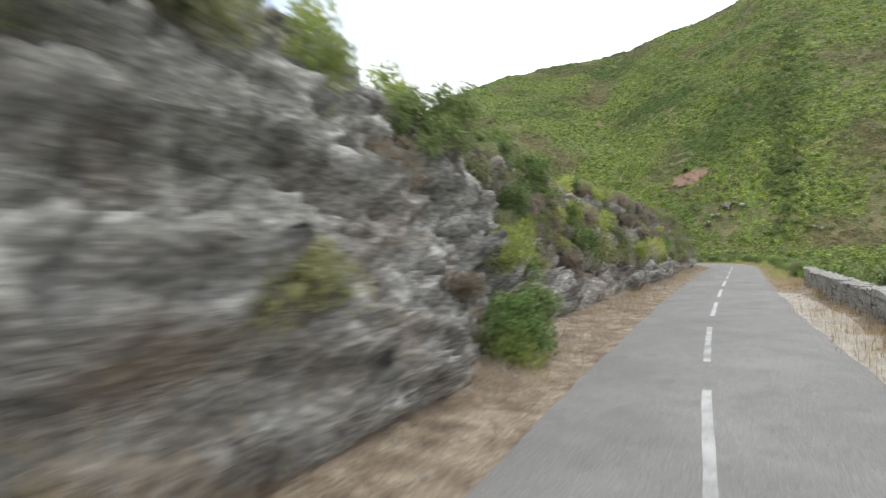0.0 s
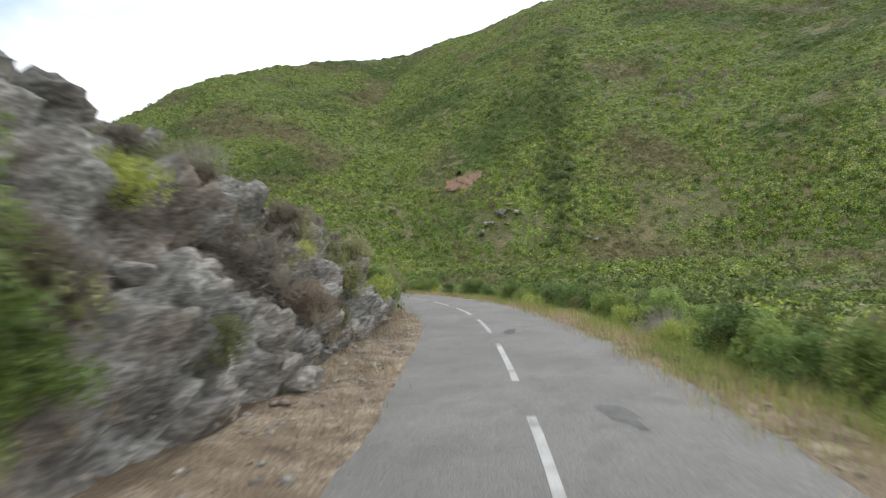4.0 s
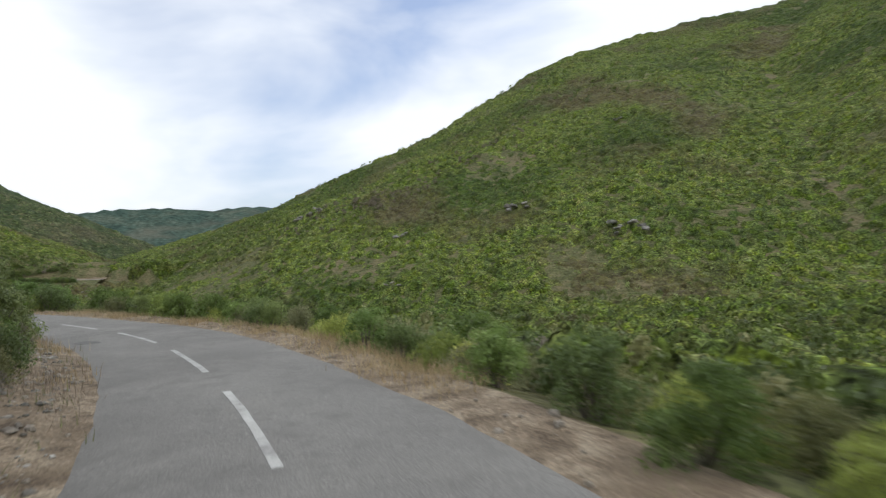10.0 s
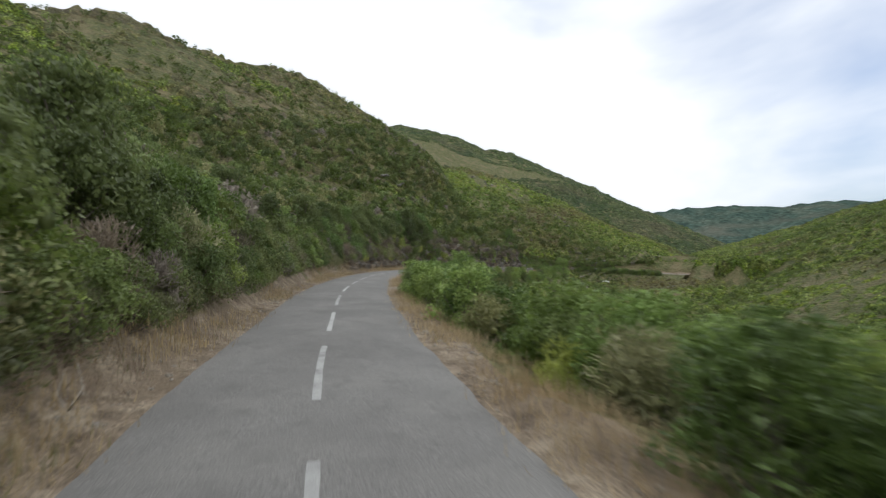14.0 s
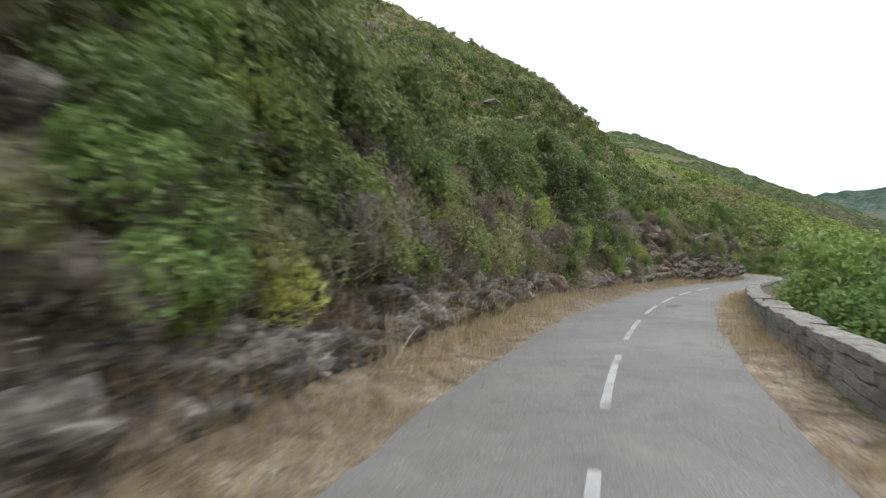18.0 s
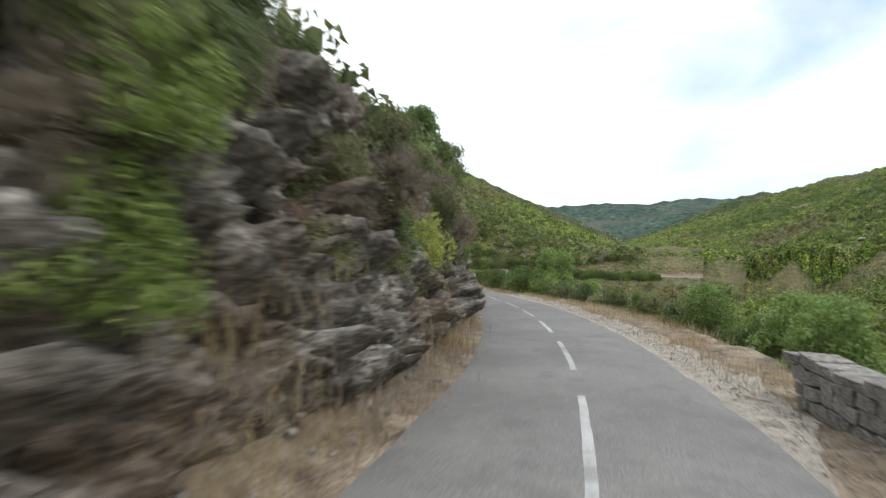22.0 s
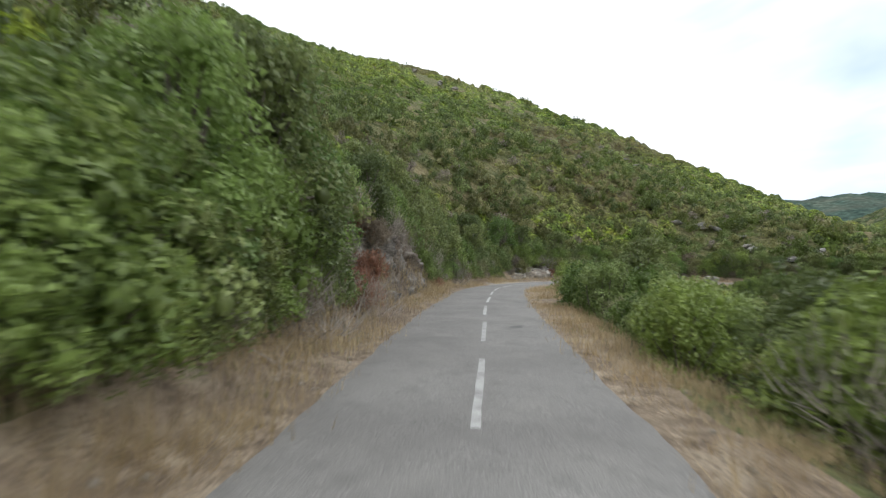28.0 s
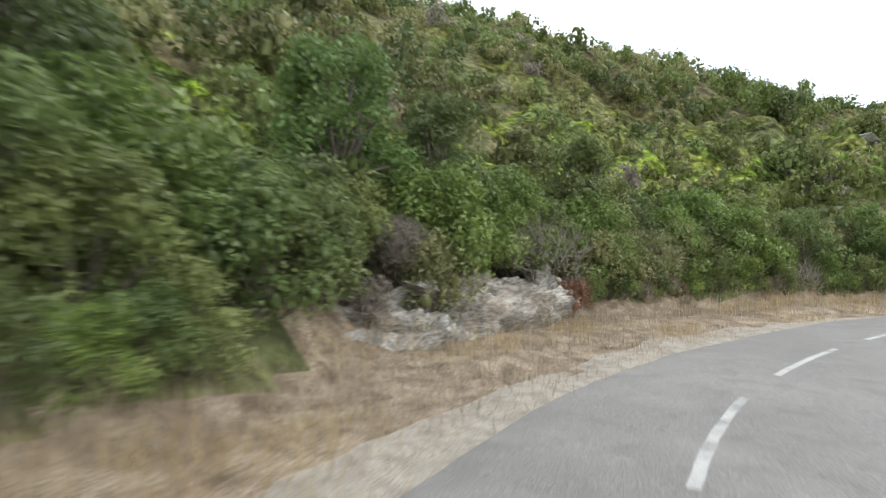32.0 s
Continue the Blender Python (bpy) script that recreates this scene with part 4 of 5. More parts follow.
KINDS = {
    "green": [shrub("mastic_shrub", 100 + k, "dense bright green mastic shrub beside the road", "shrub", "mastic shrubs", LEAF_GREEN, 1.0, 1.5, 46, 5200, .07, .04, core=.3, puff=.58) for k in range(3)],
    "dark": [shrub("evergreen_shrub", 120 + k, "dark green evergreen shrub on the bank", "shrub", "evergreen shrubs", LEAF_DARK, 1.0, 1.6, 46, 5200, .068, .036, core=.3, puff=.58) for k in range(3)],
    "myrtle": [shrub("myrtle_shrub", 130 + k, "mid-green leafy myrtle shrub by the road", "shrub", "myrtle shrubs", LEAF_MYRTLE, 1.0, 1.4, 40, 5000, .062, .036, core=.3, puff=.58) for k in range(2)],
    "yellow": [shrub("spurge_bush", 140 + k, "yellow-green spurge bush on the bank", "shrub", "spurge bushes", LEAF_YELLOW, 0.8, 0.95, 11, 1700, .12, .032, upright=.6, core=.24) for k in range(2)],
    "brown": [shrub("heather_bush", 160 + k, "dry grey-brown heather bush on the bank", "shrub", "heather bushes", LEAF_BROWN, 0.85, 0.85, 14, 2400, .13, .022, upright=.6, ragged=.3, core=.36) for k in range(2)],
    "olive": [shrub("broom_bush", 180 + k, "olive-grey broom bush on the slope", "shrub", "broom bushes", LEAF_OLIVE, 0.9, 1.15, 16, 2800, .12, .026, upright=.55, ragged=.36, core=.28) for k in range(2)],
    "thorn": [shrub("thorny_bush", 165 + k, "round grey-brown thorny bush on the bank", "shrub", "thorny bushes", LEAF_THORN, 0.8, 0.7, 12, 2400, .11, .02, upright=.5, ragged=.26, core=.42) for k in range(2)],
    "cistus": [shrub("rockrose_bush", 185 + k, "olive-green rockrose bush on the bank", "shrub", "rockrose bushes", LEAF_CISTUS, 0.9, 1.0, 20, 2800, .085, .03, upright=.3, ragged=.3, core=.26) for k in range(2)],
    "arbutus": [shrub("strawberry_shrub", 135 + k, "glossy green strawberry-tree shrub", "shrub", "strawberry-tree shrubs", LEAF_ARBUTUS, 1.0, 1.6, 44, 4600, .085, .036, ragged=.36, core=.3, puff=.58) for k in range(2)],
    "rust": [shrub("dry_fern", 195 + k, "rust-brown dry fern clump on the bank", "fern", "dry ferns", LEAF_RUST, 0.8, 0.8, 10, 1200, .15, .03, upright=.5, ragged=.4, core=.4) for k in range(1)],
    "dead": [shrub("dead_bush", 190 + k, "bare grey dead bush with dry twigs", "shrub", "dead bushes", TWIG, 0.9, 1.1, 9, 520, .42, .014, upright=.75, ragged=.7, core=.05, thick=.03) for k in range(2)],
    "tree": [shrub("small_tree", 200 + k, "small dark green holm oak tree with open crown", "tree", "roadside trees", LEAF_DARK if k < 2 else LEAF_GREEN, 1.55, 3.4, 64, 8200, .1, .056, trunk=.9, thick=.07, base=.22, ragged=.42, core=.28, puff=.55)
             for k in range(3)],
}
PARKED = [t for ts in KINDS.values() for t in ts]
USED = set()


def plant(kind, s, d, size, r, sink=0.06, lift=0.0, squash=1.0):
    at = face_point(s, d)
    px, py, pz = bank_point(s, d) if at is None else (float(q) for q in at)
    foot, run = float(lerp(s, BANK_FOOT)), float(lerp(s, BANK_RUN))
    if at is None and (-32 < s < 93 or 204 < s < 297) and d > foot:
        lift += 0.35 * (1 - max(0.0, min(1.0, (d - foot - run) / 1.5)))
    k = r.randrange(len(KINDS[kind]))
    proto = KINDS[kind][k]
    m = Matrix.LocRotScale((px, py, pz - sink + lift), Euler((r.uniform(-.12, .12), r.uniform(-.12, .12), r.uniform(0, 6.28))), None)
    ob = copy_thing(proto, m) if (kind, k) in USED else proto
    USED.add((kind, k))
    ob.matrix_basis = m @ Matrix.Diagonal((size, size, size * squash, 1))
    return ob


def pick(r, mix):
    t = r.random() * sum(w for _, w in mix)
    for k, w in mix:
        t -= w
        if t <= 0:
            break
    kin = {"brown": ("brown", "thorn"), "olive": ("olive", "cistus"), "green": ("green", "arbutus"), "myrtle": ("myrtle", "myrtle", "arbutus")}
    return r.choice(kin.get(k, (k,)))


r = random.Random(3)
# left bank, stretch by stretch: from, to, spacing, nearest and farthest beyond the foot, mix, sizes
LEFT = [
    (-20, 14, 0.6, 1.2, 3.4, [("brown", 3), ("olive", 3.4), ("yellow", .8), ("myrtle", 1.0)], (0.7, 1.2)),
    (14, 30, 0.17, 0.45, 3.0, [("brown", 4), ("olive", 3.6), ("yellow", 1.3), ("myrtle", 2.0), ("dead", .6)], (0.7, 1.2)),
    (30, 40, 0.17, 0.45, 3.0, [("brown", 6), ("olive", 3), ("yellow", 1.3), ("dead", .6)], (0.55, 0.9)),
    (32, 58, 0.24, 1.4, 3.8, [("brown", 7), ("olive", 2)], (0.6, 1.0)),
    (40, 57, 0.2, 0.6, 2.8, [("brown", 5.5), ("olive", 3), ("yellow", 1.4), ("myrtle", .8)], (0.6, 1.05)),
    (43, 59.5, 0.26, 0.15, 1.7, [("brown", 6), ("olive", 3), ("myrtle", 1.6)], (0.65, 1.1)),
    (62, 92, 0.5, 1.0, 2.6, [("brown", 3), ("olive", 2), ("yellow", 3), ("dead", .4)], (0.5, 0.95)),
    (90, 112, 0.55, 0.5, 2.0, [("olive", 4), ("dark", 2), ("brown", 3), ("myrtle", 1), ("dead", .6)], (0.8, 1.25)),
    (112, 142, 0.65, 0.5, 2.0, [("olive", 3), ("dark", 2.6), ("brown", 3), ("myrtle", 2), ("dead", .6)], (0.8, 1.2)),
    (142, 172, 0.58, 0.3, 2.2, [("dark", 3.4), ("olive", 2), ("myrtle", 2.4), ("brown", 2), ("dead", .6)], (1.0, 1.6)),
    (172, 206, 0.55, 0.3, 2.2, [("dark", 2), ("olive", 2), ("green", 4), ("yellow", 1.4), ("brown", 2.4), ("dead", .4)], (0.9, 1.5)),
    (206, 244, 0.38, 0.35, 2.2, [("dark", 2.2), ("olive", 3.4), ("myrtle", 2.0), ("brown", 6), ("yellow", 1.2), ("dead", .8)], (0.8, 1.4)),
    (244, 258, 0.36, 0.6, 2.0, [("dark", 1.2), ("olive", 3.4), ("myrtle", 1.0), ("brown", 6), ("dead", .6)], (0.55, 0.95)),
    (256, 296, 0.21, 0.3, 1.5, [("dark", 2), ("olive", 3.4), ("myrtle", 1.2), ("brown", 10), ("yellow", .4), ("rust", .5)], (0.5, 1.0)),
    (294, 345, 0.58, 0.4, 2.0, [("dark", 2.4), ("green", 3.4), ("myrtle", 2.4), ("olive", 1.4), ("brown", 1), ("dead", .5)], (1.2, 1.9)),
    (345, 428, 0.55, 0.4, 2.2, [("dark", 2.2), ("green", 3.2), ("myrtle", 2.4), ("olive", 1.6), ("brown", 1.2), ("dead", .5)], (1.1, 1.8)),
]
for s0, s1, gap, d0, d1, mix, (lo, hi) in LEFT:
    s = s0
    while s < s1:
        s += gap * r.uniform(0.6, 1.4)
        u = r.random()
        size = r.uniform(lo, hi)
        back_ = 0.7 if 348 < s < 363 else 0.0
        plant(pick(r, mix), s, float(lerp(s, BANK_FOOT)) + d0 + back_ + (d1 - d0) * u + 0.25 * size * (u < 0.3), size, r)
# the front row at the foot of the bank
for s0, s1, gap, mix, lo, hi in ((10, 39, 0.55, [("olive", 3), ("brown", 3), ("yellow", 1.6), ("green", 1.6), ("dead", .5)], .5, .95), (-15, 90, 3.4, [("olive", 3), ("brown", 2), ("yellow", 2), ("myrtle", 1)], .5, .95), (92, 142, 0.95, [("brown", 3), ("olive", 3), ("dark", 3), ("myrtle", 1)], .55, .85),
                                 (142, 206, 0.7, [("dark", 2), ("olive", 2), ("brown", 2.4), ("myrtle", 2), ("dead", .8)], .65, 1.1), (204, 225, 0.46, [("dark", .8), ("olive", 4), ("brown", 5), ("green", 1.4), ("yellow", 1.2), ("dead", .8)], .8, 1.35), (225, 240, 1.6, [("dark", 2), ("olive", 3), ("brown", 3.4)], .7, 1.1),
                                 (240, 296, 3.4, [("olive", 2), ("brown", 2), ("myrtle", 2)], .6, .9), (296, 428, 0.75, [("dark", 2), ("green", 2), ("brown", 1.8), ("myrtle", 2.4), ("dead", 1)], .65, 1.05)):
    s = s0
    while s < s1:
        s += gap * r.uniform(0.6, 1.4)
        size = r.uniform(lo, hi)
        if not (388 < s < 396 or 348 < s < 363):
            plant(pick(r, mix), s, float(lerp(s, BANK_FOOT)) + 0.25 + 0.35 * size + (0.9 * r.random() if s < 39 else 0), size, r)
# taller trees on the left
for s, e, size in ((236, 3.4, 1.6), (239, 3.6, 1.65), (242.5, 3.4, 1.4), (233, 3.2, 1.5), (230, 3.0, 1.4), (321, 1.2, 1.5), (324, 1.5, 1.75), (327, 2.0, 1.7), (330, 1.4, 1.5), (344, 1.6, 1.6), (347, 2.2, 1.7), (368, 1.4, 1.6), (372, 1.6, 1.7), (119, 1.6, 1.05), (117, 2.2, 1.0), (122, 2.0, .9), (155, 2.2, 1.4)):
    plant("tree", s, float(lerp(s, BANK_FOOT)) + e, size, r, sink=0.4)
for s0, s1, n, d0, d1, lo, hi in ((148, 172, 5, 1.6, 3.6, .9, 1.3), (176, 205, 5, 2.0, 4, .8, 1.1), (207, 242, 14, 1.4, 2.8, .9, 1.35), (284, 296, 9, 0.8, 2.0, .75, 1.1), (296, 345, 13, 1.2, 3.2, .95, 1.5),
                                  (345, 400, 16, 1.4, 3.6, 1.0, 1.6)):
    for k in range(n):
        s = s0 + (s1 - s0) * (k + r.random()) / n
        plant("tree", s, float(lerp(s, BANK_FOOT)) + r.uniform(d0, d1), r.uniform(lo, hi), r, sink=0.4)
# bushes that stand out on the banks: kind, along, beyond the foot, size
for kind, s, e, size in (("myrtle", 9.6, -.3, 1.1), ("green", 8.9, -.2, .9), ("yellow", 8.4, -.35, .8), ("olive", 10.6, -.1, 1.0), ("yellow", 31.5, 1.0, 1.3), ("green", 32.3, 1.1, .9), ("yellow", 33.2, .9, 1.1), ("olive", 262, .9, 1.1),
                         ("olive", 252, .8, 1.2), ("olive", 252.6, 1.1, 1.2), ("cistus", 253.4, .8, 1.2), ("olive", 253, 1.3, 1.1), ("cistus", 251.6, 1.1, 1.1), ("olive", 254.2, .7, 1.1), ("olive", 268, .9, 1.1), ("brown", 271, .8, 1.1), ("brown", 274, .9, 1.1), ("brown", 276, .7, 1.0), ("thorn", 278, .8, 1.1), ("dark", 231, .3, 1.5), ("olive", 232, .3, 1.4), ("yellow", 229, 1.4, 1.3), ("yellow", 226, 1.7, 1.4),
                         ("thorn", 64, 1.1, 1.5), ("thorn", 65.5, .9, 1.3), ("yellow", 66.5, 1.5, 1.0), ("brown", 69, .6, 1.1), ("thorn", 61.5, .8, 1.2), ("cistus", 71, .9, 1.1), ("dark", 281, .9, 1.2), ("dark", 282.5, 1.0, 1.3), ("myrtle", 284, .8, 1.3), ("dark", 285.5, .9, 1.4), ("brown", 283, .4, 1.1), ("brown", 280, .6, 1.0), ("myrtle", 77, .1, 1.0), ("cistus", 79, .3, 1.2), ("green", 76, .5, 1.0), ("myrtle", 80.5, .1, .9), ("cistus", 83, .4, 1.1), ("cistus", 73, 1.6, 1.2), ("olive", 71, 1.9, 1.2), ("myrtle", 74, 2.0, 1.2), ("rust", 352, 1.2, 1.0), ("dead", 355, 1.0, 1.2), ("brown", 357, 1.1, 1.1), ("brown", 359, 1.0, 1.0), ("rust", 360, 1.2, .9), ("brown", 353.5, .9, .9), ("dead", 358, .8, 1.0), ("rust", 349, .4, 1.2), ("rust", 350.2, .5, 1.3), ("rust", 347.8, .3, 1.0), ("rust", 366, .2, .8), ("rust", 396, .3, .9), ("brown", 352, .9, 1.0), ("dead", 373, .2, 1.5), ("dead", 376, .4, 1.4), ("dead", 343, .2, 1.3), ("dead", 348, .1, 1.2), ("green", 240, .4, 1.3), ("olive", 243, .3, 1.2)):
    plant(kind, s, float(lerp(s, BANK_FOOT)) + e, size, r)
# right-hand side
RIGHT = [
    (32, 60, 0.6, 0.1, 2.4, [("yellow", 3), ("green", 3), ("olive", 2)], (0.55, 0.85)),
    (60, 100, 0.45, 0.1, 2.4, [("yellow", 5), ("green", 4), ("myrtle", 2), ("olive", 1), ("dead", .7)], (0.7, 1.05)),
    (100, 150, 0.55, 0.1, 2.4, [("green", 4), ("myrtle", 3), ("yellow", 2.2), ("olive", 2), ("dead", .4)], (0.7, 1.05)),
    (150, 207, 0.7, 0.1, 2.4, [("green", 4), ("myrtle", 3), ("dark", .5), ("olive", 1), ("yellow", .6)], (0.95, 1.5)),
    (207, 268, 0.85, 0.9, 3.6, [("green", 6), ("dark", 2), ("olive", 1)], (0.8, 1.25)),
    (268, 300, 0.7, 0.2, 3.0, [("green", 5), ("dark", 2), ("olive", 2)], (0.8, 1.25)),
    (300, 372, 0.65, 0.2, 2.6, [("green", 4), ("myrtle", 3.4), ("dark", .5), ("olive", 2), ("yellow", 1.5), ("dead", .5)], (1.05, 1.7)),
    (372, 402, 0.9, 0.6, 3.4, [("green", 3), ("yellow", 3), ("brown", 2), ("rust", 1)], (0.5, 0.9)),
    (413, 450, 0.45, 0.0, 2.4, [("green", 3), ("myrtle", 3), ("dark", 1.5)], (0.9, 1.4)),
]
for s0, s1, gap, d0, d1, mix, (lo, hi) in RIGHT:
    s = s0
    while s < s1:
        s += gap * r.uniform(0.6, 1.4)
        size = r.uniform(lo, hi)
        plant(pick(r, mix), s, -HALF - float(lerp(s, VERGE_R)) - d0 - (d1 - d0) * r.random() - 0.45 * size, size, r)
for s, d, size in ((220, -4.7, 1.6), (224, -4.7, 2.4), (226, -5.0, 2.2), (223, -5.2, 1.8), (226, -4.9, 1.5), (231, -5.4, 1.7), (212, -5.0, 1.5), (274, -6.0, 1.6), (281, -6.4, 1.7)):
    plant("green", s, d, size, r)
for s, d, size in ((182, -6, .8), (298, -7.5, .9), (302, -6.0, .85), (306, -7, .8), (311, -6.6, .8), (318, -6.4, .75), (356.5, -6.8, 1.35), (360, -7.8, 1.25), (312, -9.5, 2.0), (330, -8, 1.1), (205, -5.5, .7)):
    plant("tree", s, d, size, r, sink=0.3)


# ---- scrub of the slopes ----
def scrub(name, pts, size, templates, material, label, seed):
    """Many bushes joined into one mesh. pts n x 3; templates: (verts, quads)."""
    q = np.random.RandomState(seed)
    which = q.randint(len(templates), size=len(pts))
    vs, fs, at = [], [], 0
    for k, (tv, tf) in enumerate(templates):
        sel = np.where(which == k)[0]
        if not len(sel):
            continue
        a = q.rand(len(sel)) * 6.283
        sc = size[sel]
        c, s_ = np.cos(a)[:, None], np.sin(a)[:, None]
        x = (tv[None, :, 0] * c - tv[None, :, 1] * s_) * sc[:, None]
        y = (tv[None, :, 0] * s_ + tv[None, :, 1] * c) * sc[:, None]
        z = tv[None, :, 2] * (sc * q.uniform(0.75, 1.2, len(sel)))[:, None]
        v = np.stack([x, y, z], 2) + pts[sel][:, None, :]
        f = tf[None] + (np.arange(len(sel)) * len(tv))[:, None, None] + at
        vs.append(v.reshape(-1, 3))
        fs.append(f.reshape(-1, tf.shape[1]))
        at += len(sel) * len(tv)
    return tagged(new(name, mesh_np(name, np.vstack(vs), np.vstack(fs), material)), label, "scrub", kind="stuff")


def template(seed, n_lobes, n, length, width, rows=3, cols=5, core=True, puff=1.0):
    q = np.random.RandomState(seed)
    lob = lobes(q, n_lobes, 0.9, 1.05, 0.1, puff)
    v, f, at = [], [], 0
    for b in lob if core else ():
        bv, bf = blob(b, q, rows, cols, 0.5)
        v.append(bv)
        f.append(bf + at)
        at += len(bv)
    v.append(leaves(q, lob, n, length, width))
    f.append(tris(n, at))
    return np.vstack(v), np.vstack(f)


MID = [template(300 + k, 8, 190, 0.135, 0.085, rows=2, cols=4, puff=0.72) for k in range(6)]
FAR = [template(330 + k, 6, 46, 0.26, 0.19, core=False, puff=0.75) for k in range(6)]
q = np.random.RandomState(8)
# bushes beside the road, behind the first ones
n = 13000
s = np.where(q.rand(n) < 0.58, q.uniform(-25, 430, n), np.where(q.rand(n) < 0.7, q.uniform(300, 445, n), q.uniform(195, 300, n)))
d = np.where(q.rand(n) < np.where(s > 195, 0.75, 0.42), q.uniform(0, 1, n) ** 0.9 * np.where(s > 195, 42, 30), -34 * q.uniform(0, 1, n) ** 1.5)
left_from = lerp(s, BANK_FOOT) + np.where((s > 92) & (s < 204) | (s > 296), 1.6, lerp(s, BANK_RUN) * 1.2 + np.where(s < 92, 1.4, 0.5))
right_from = HALF + lerp(s, VERGE_R) + 1.5 + np.where((s > 205) & (s < 268), 1.2, 0)
ok = np.where(d > 0, d > left_from + np.where((s > 55) & (s < 90), 6, np.where(s < 55, 3, 0)), -d > right_from)
s, d = s[ok], d[ok]
x, y, z, nx, ny = road_at(s)
px, py = x + nx * d, y + ny * d
cs, cd = road_coords(px, py)
ok = np.abs(cd) > np.abs(d) - 0.5
px, py, d, s = px[ok], py[ok], d[ok], s[ok]
pz = land(px, py)
size = np.where(d > 0, q.uniform(0.9, 1.7, len(d)), q.uniform(0.8, 1.4, len(d))) * np.where((s > 140) & (d > 0), 1.25, 1.0) * np.where((s < 92) & (d > 0), 0.7, 1)
third = q.rand(len(px))
LEAF_MIX = ((LEAF_HILL, 0.0, 0.4, "dense green scrub on the slopes beside the road"), (LEAF_DARK, 0.4, 0.58, "dark evergreen bushes among the scrub"),
            (LEAF_MYRTLE, 0.58, 0.79, "bright green bushes among the scrub"), (LEAF_CISTUS, 0.79, 0.97, "grey olive bushes among the scrub"), (LEAF_THORN, 0.97, 1.0, "dry brown bushes among the scrub"))
for k, (mat, a, b, lab) in enumerate(LEAF_MIX):
    m = (third >= a) & (third < b)
    scrub("slope_scrub", np.column_stack([px, py, pz - 0.08])[m], size[m], MID, mat, lab, 20 + k)


def domes(x, y, pitch, lo, hi):
    """Bush tops as overlapping domes about pitch metres apart."""
    ix, iy = np.floor(x / pitch).astype(np.int64), np.floor(y / pitch).astype(np.int64)
    top = np.zeros(len(x))
    for a in (-1, 0, 1):
        for b in (-1, 0, 1):
            jx, jy = ix + a, iy + b
            cx, cy = (jx + cell(jx, jy, 0 * jx + 3)) * pitch, (jy + cell(jx, jy, 0 * jx + 8)) * pitch
            rad = pitch * (0.5 + 0.4 * cell(jx, jy, 0 * jx + 13))
            tall = lo + (hi - lo) * cell(jx, jy, 0 * jx + 21) ** 1.5
            e = np.hypot(x - cx, y - cy) / rad
            top = np.maximum(top, tall * np.sqrt(np.maximum(1 - e * e, 0)))
    return top


def carpet(x0, x1, y0, y1, step, d0, d1, pitch, lo, hi, label):
    """The closed scrub of the slopes between two distances from the road."""
    gx, gy = np.arange(x0, x1, step), np.arange(y0, y1, step)
    X, Y = (v.ravel() for v in np.meshgrid(gx, gy, indexing="ij"))
    X, Y = X + step * 0.35 * (cell(np.round(X / step).astype(int), np.round(Y / step).astype(int), 0) - .5), Y + step * 0.35 * (cell(np.round(X / step).astype(int), np.round(Y / step).astype(int), 5) - .5)
    s, d = road_coords(X, Y)
    a = np.abs(d)
    hem = np.zeros(len(X))
    inside = (a > d0) & (a < d1) & ((Y > 300) | (d0 < 500)) & ~((d > 0) & (s < 95) & (a > 40)) & ~((d > 0) & (s < 95) & (a < 11))
    for x, y, rx, ry in BARE:
        e = ((X - x) / rx) ** 2 + ((Y - y) / ry) ** 2 - (0.8 + 0.5 * value_noise(X / 2.5, Y / 2.5))
        inside &= e > 0
        hem = np.maximum(hem, 1 - smooth(e, 0, 0.5))
    f = sheet(len(gx), len(gy))
    f = f[inside[f].all(axis=1)]
    use = np.unique(f)
    back = np.zeros(len(X), np.int64)
    back[use] = np.arange(len(use))
    x, y = X[use], Y[use]
    thin = smooth(fbm(x / 28, y / 28, octaves=3), -0.9, -0.2)
    z = land(x, y) - 0.7 + (domes(x, y, pitch, lo, hi) + 0.22 * lo * fbm(x / (pitch * .22), y / (pitch * .22), octaves=2)) * (0.45 + 0.55 * thin)
    z = z - 1.5 * hem[use] - 4.0 * (1 - smooth(a[use], d0, d0 + (9 if d0 > 20 else 2.5)))
    me = mesh_np("scrub_cover", np.column_stack([x, y, z]), back[f][:, ::-1], CARPET, True)
    me.materials.append(CARPET_DRY)
    # slot 2, past 430 m: scrub with the haze in its colour
    me.materials.append(DISTANT_HAZE)
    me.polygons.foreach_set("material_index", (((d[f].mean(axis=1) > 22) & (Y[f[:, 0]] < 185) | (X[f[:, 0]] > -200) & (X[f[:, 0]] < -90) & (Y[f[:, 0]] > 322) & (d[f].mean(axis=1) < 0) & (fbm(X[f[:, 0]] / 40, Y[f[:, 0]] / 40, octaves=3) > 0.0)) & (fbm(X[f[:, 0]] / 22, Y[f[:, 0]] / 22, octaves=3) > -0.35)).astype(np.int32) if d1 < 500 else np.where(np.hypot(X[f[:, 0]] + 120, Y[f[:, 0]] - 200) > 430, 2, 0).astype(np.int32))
    return tagged(new("scrub_cover", me), label, "scrub", kind="stuff")


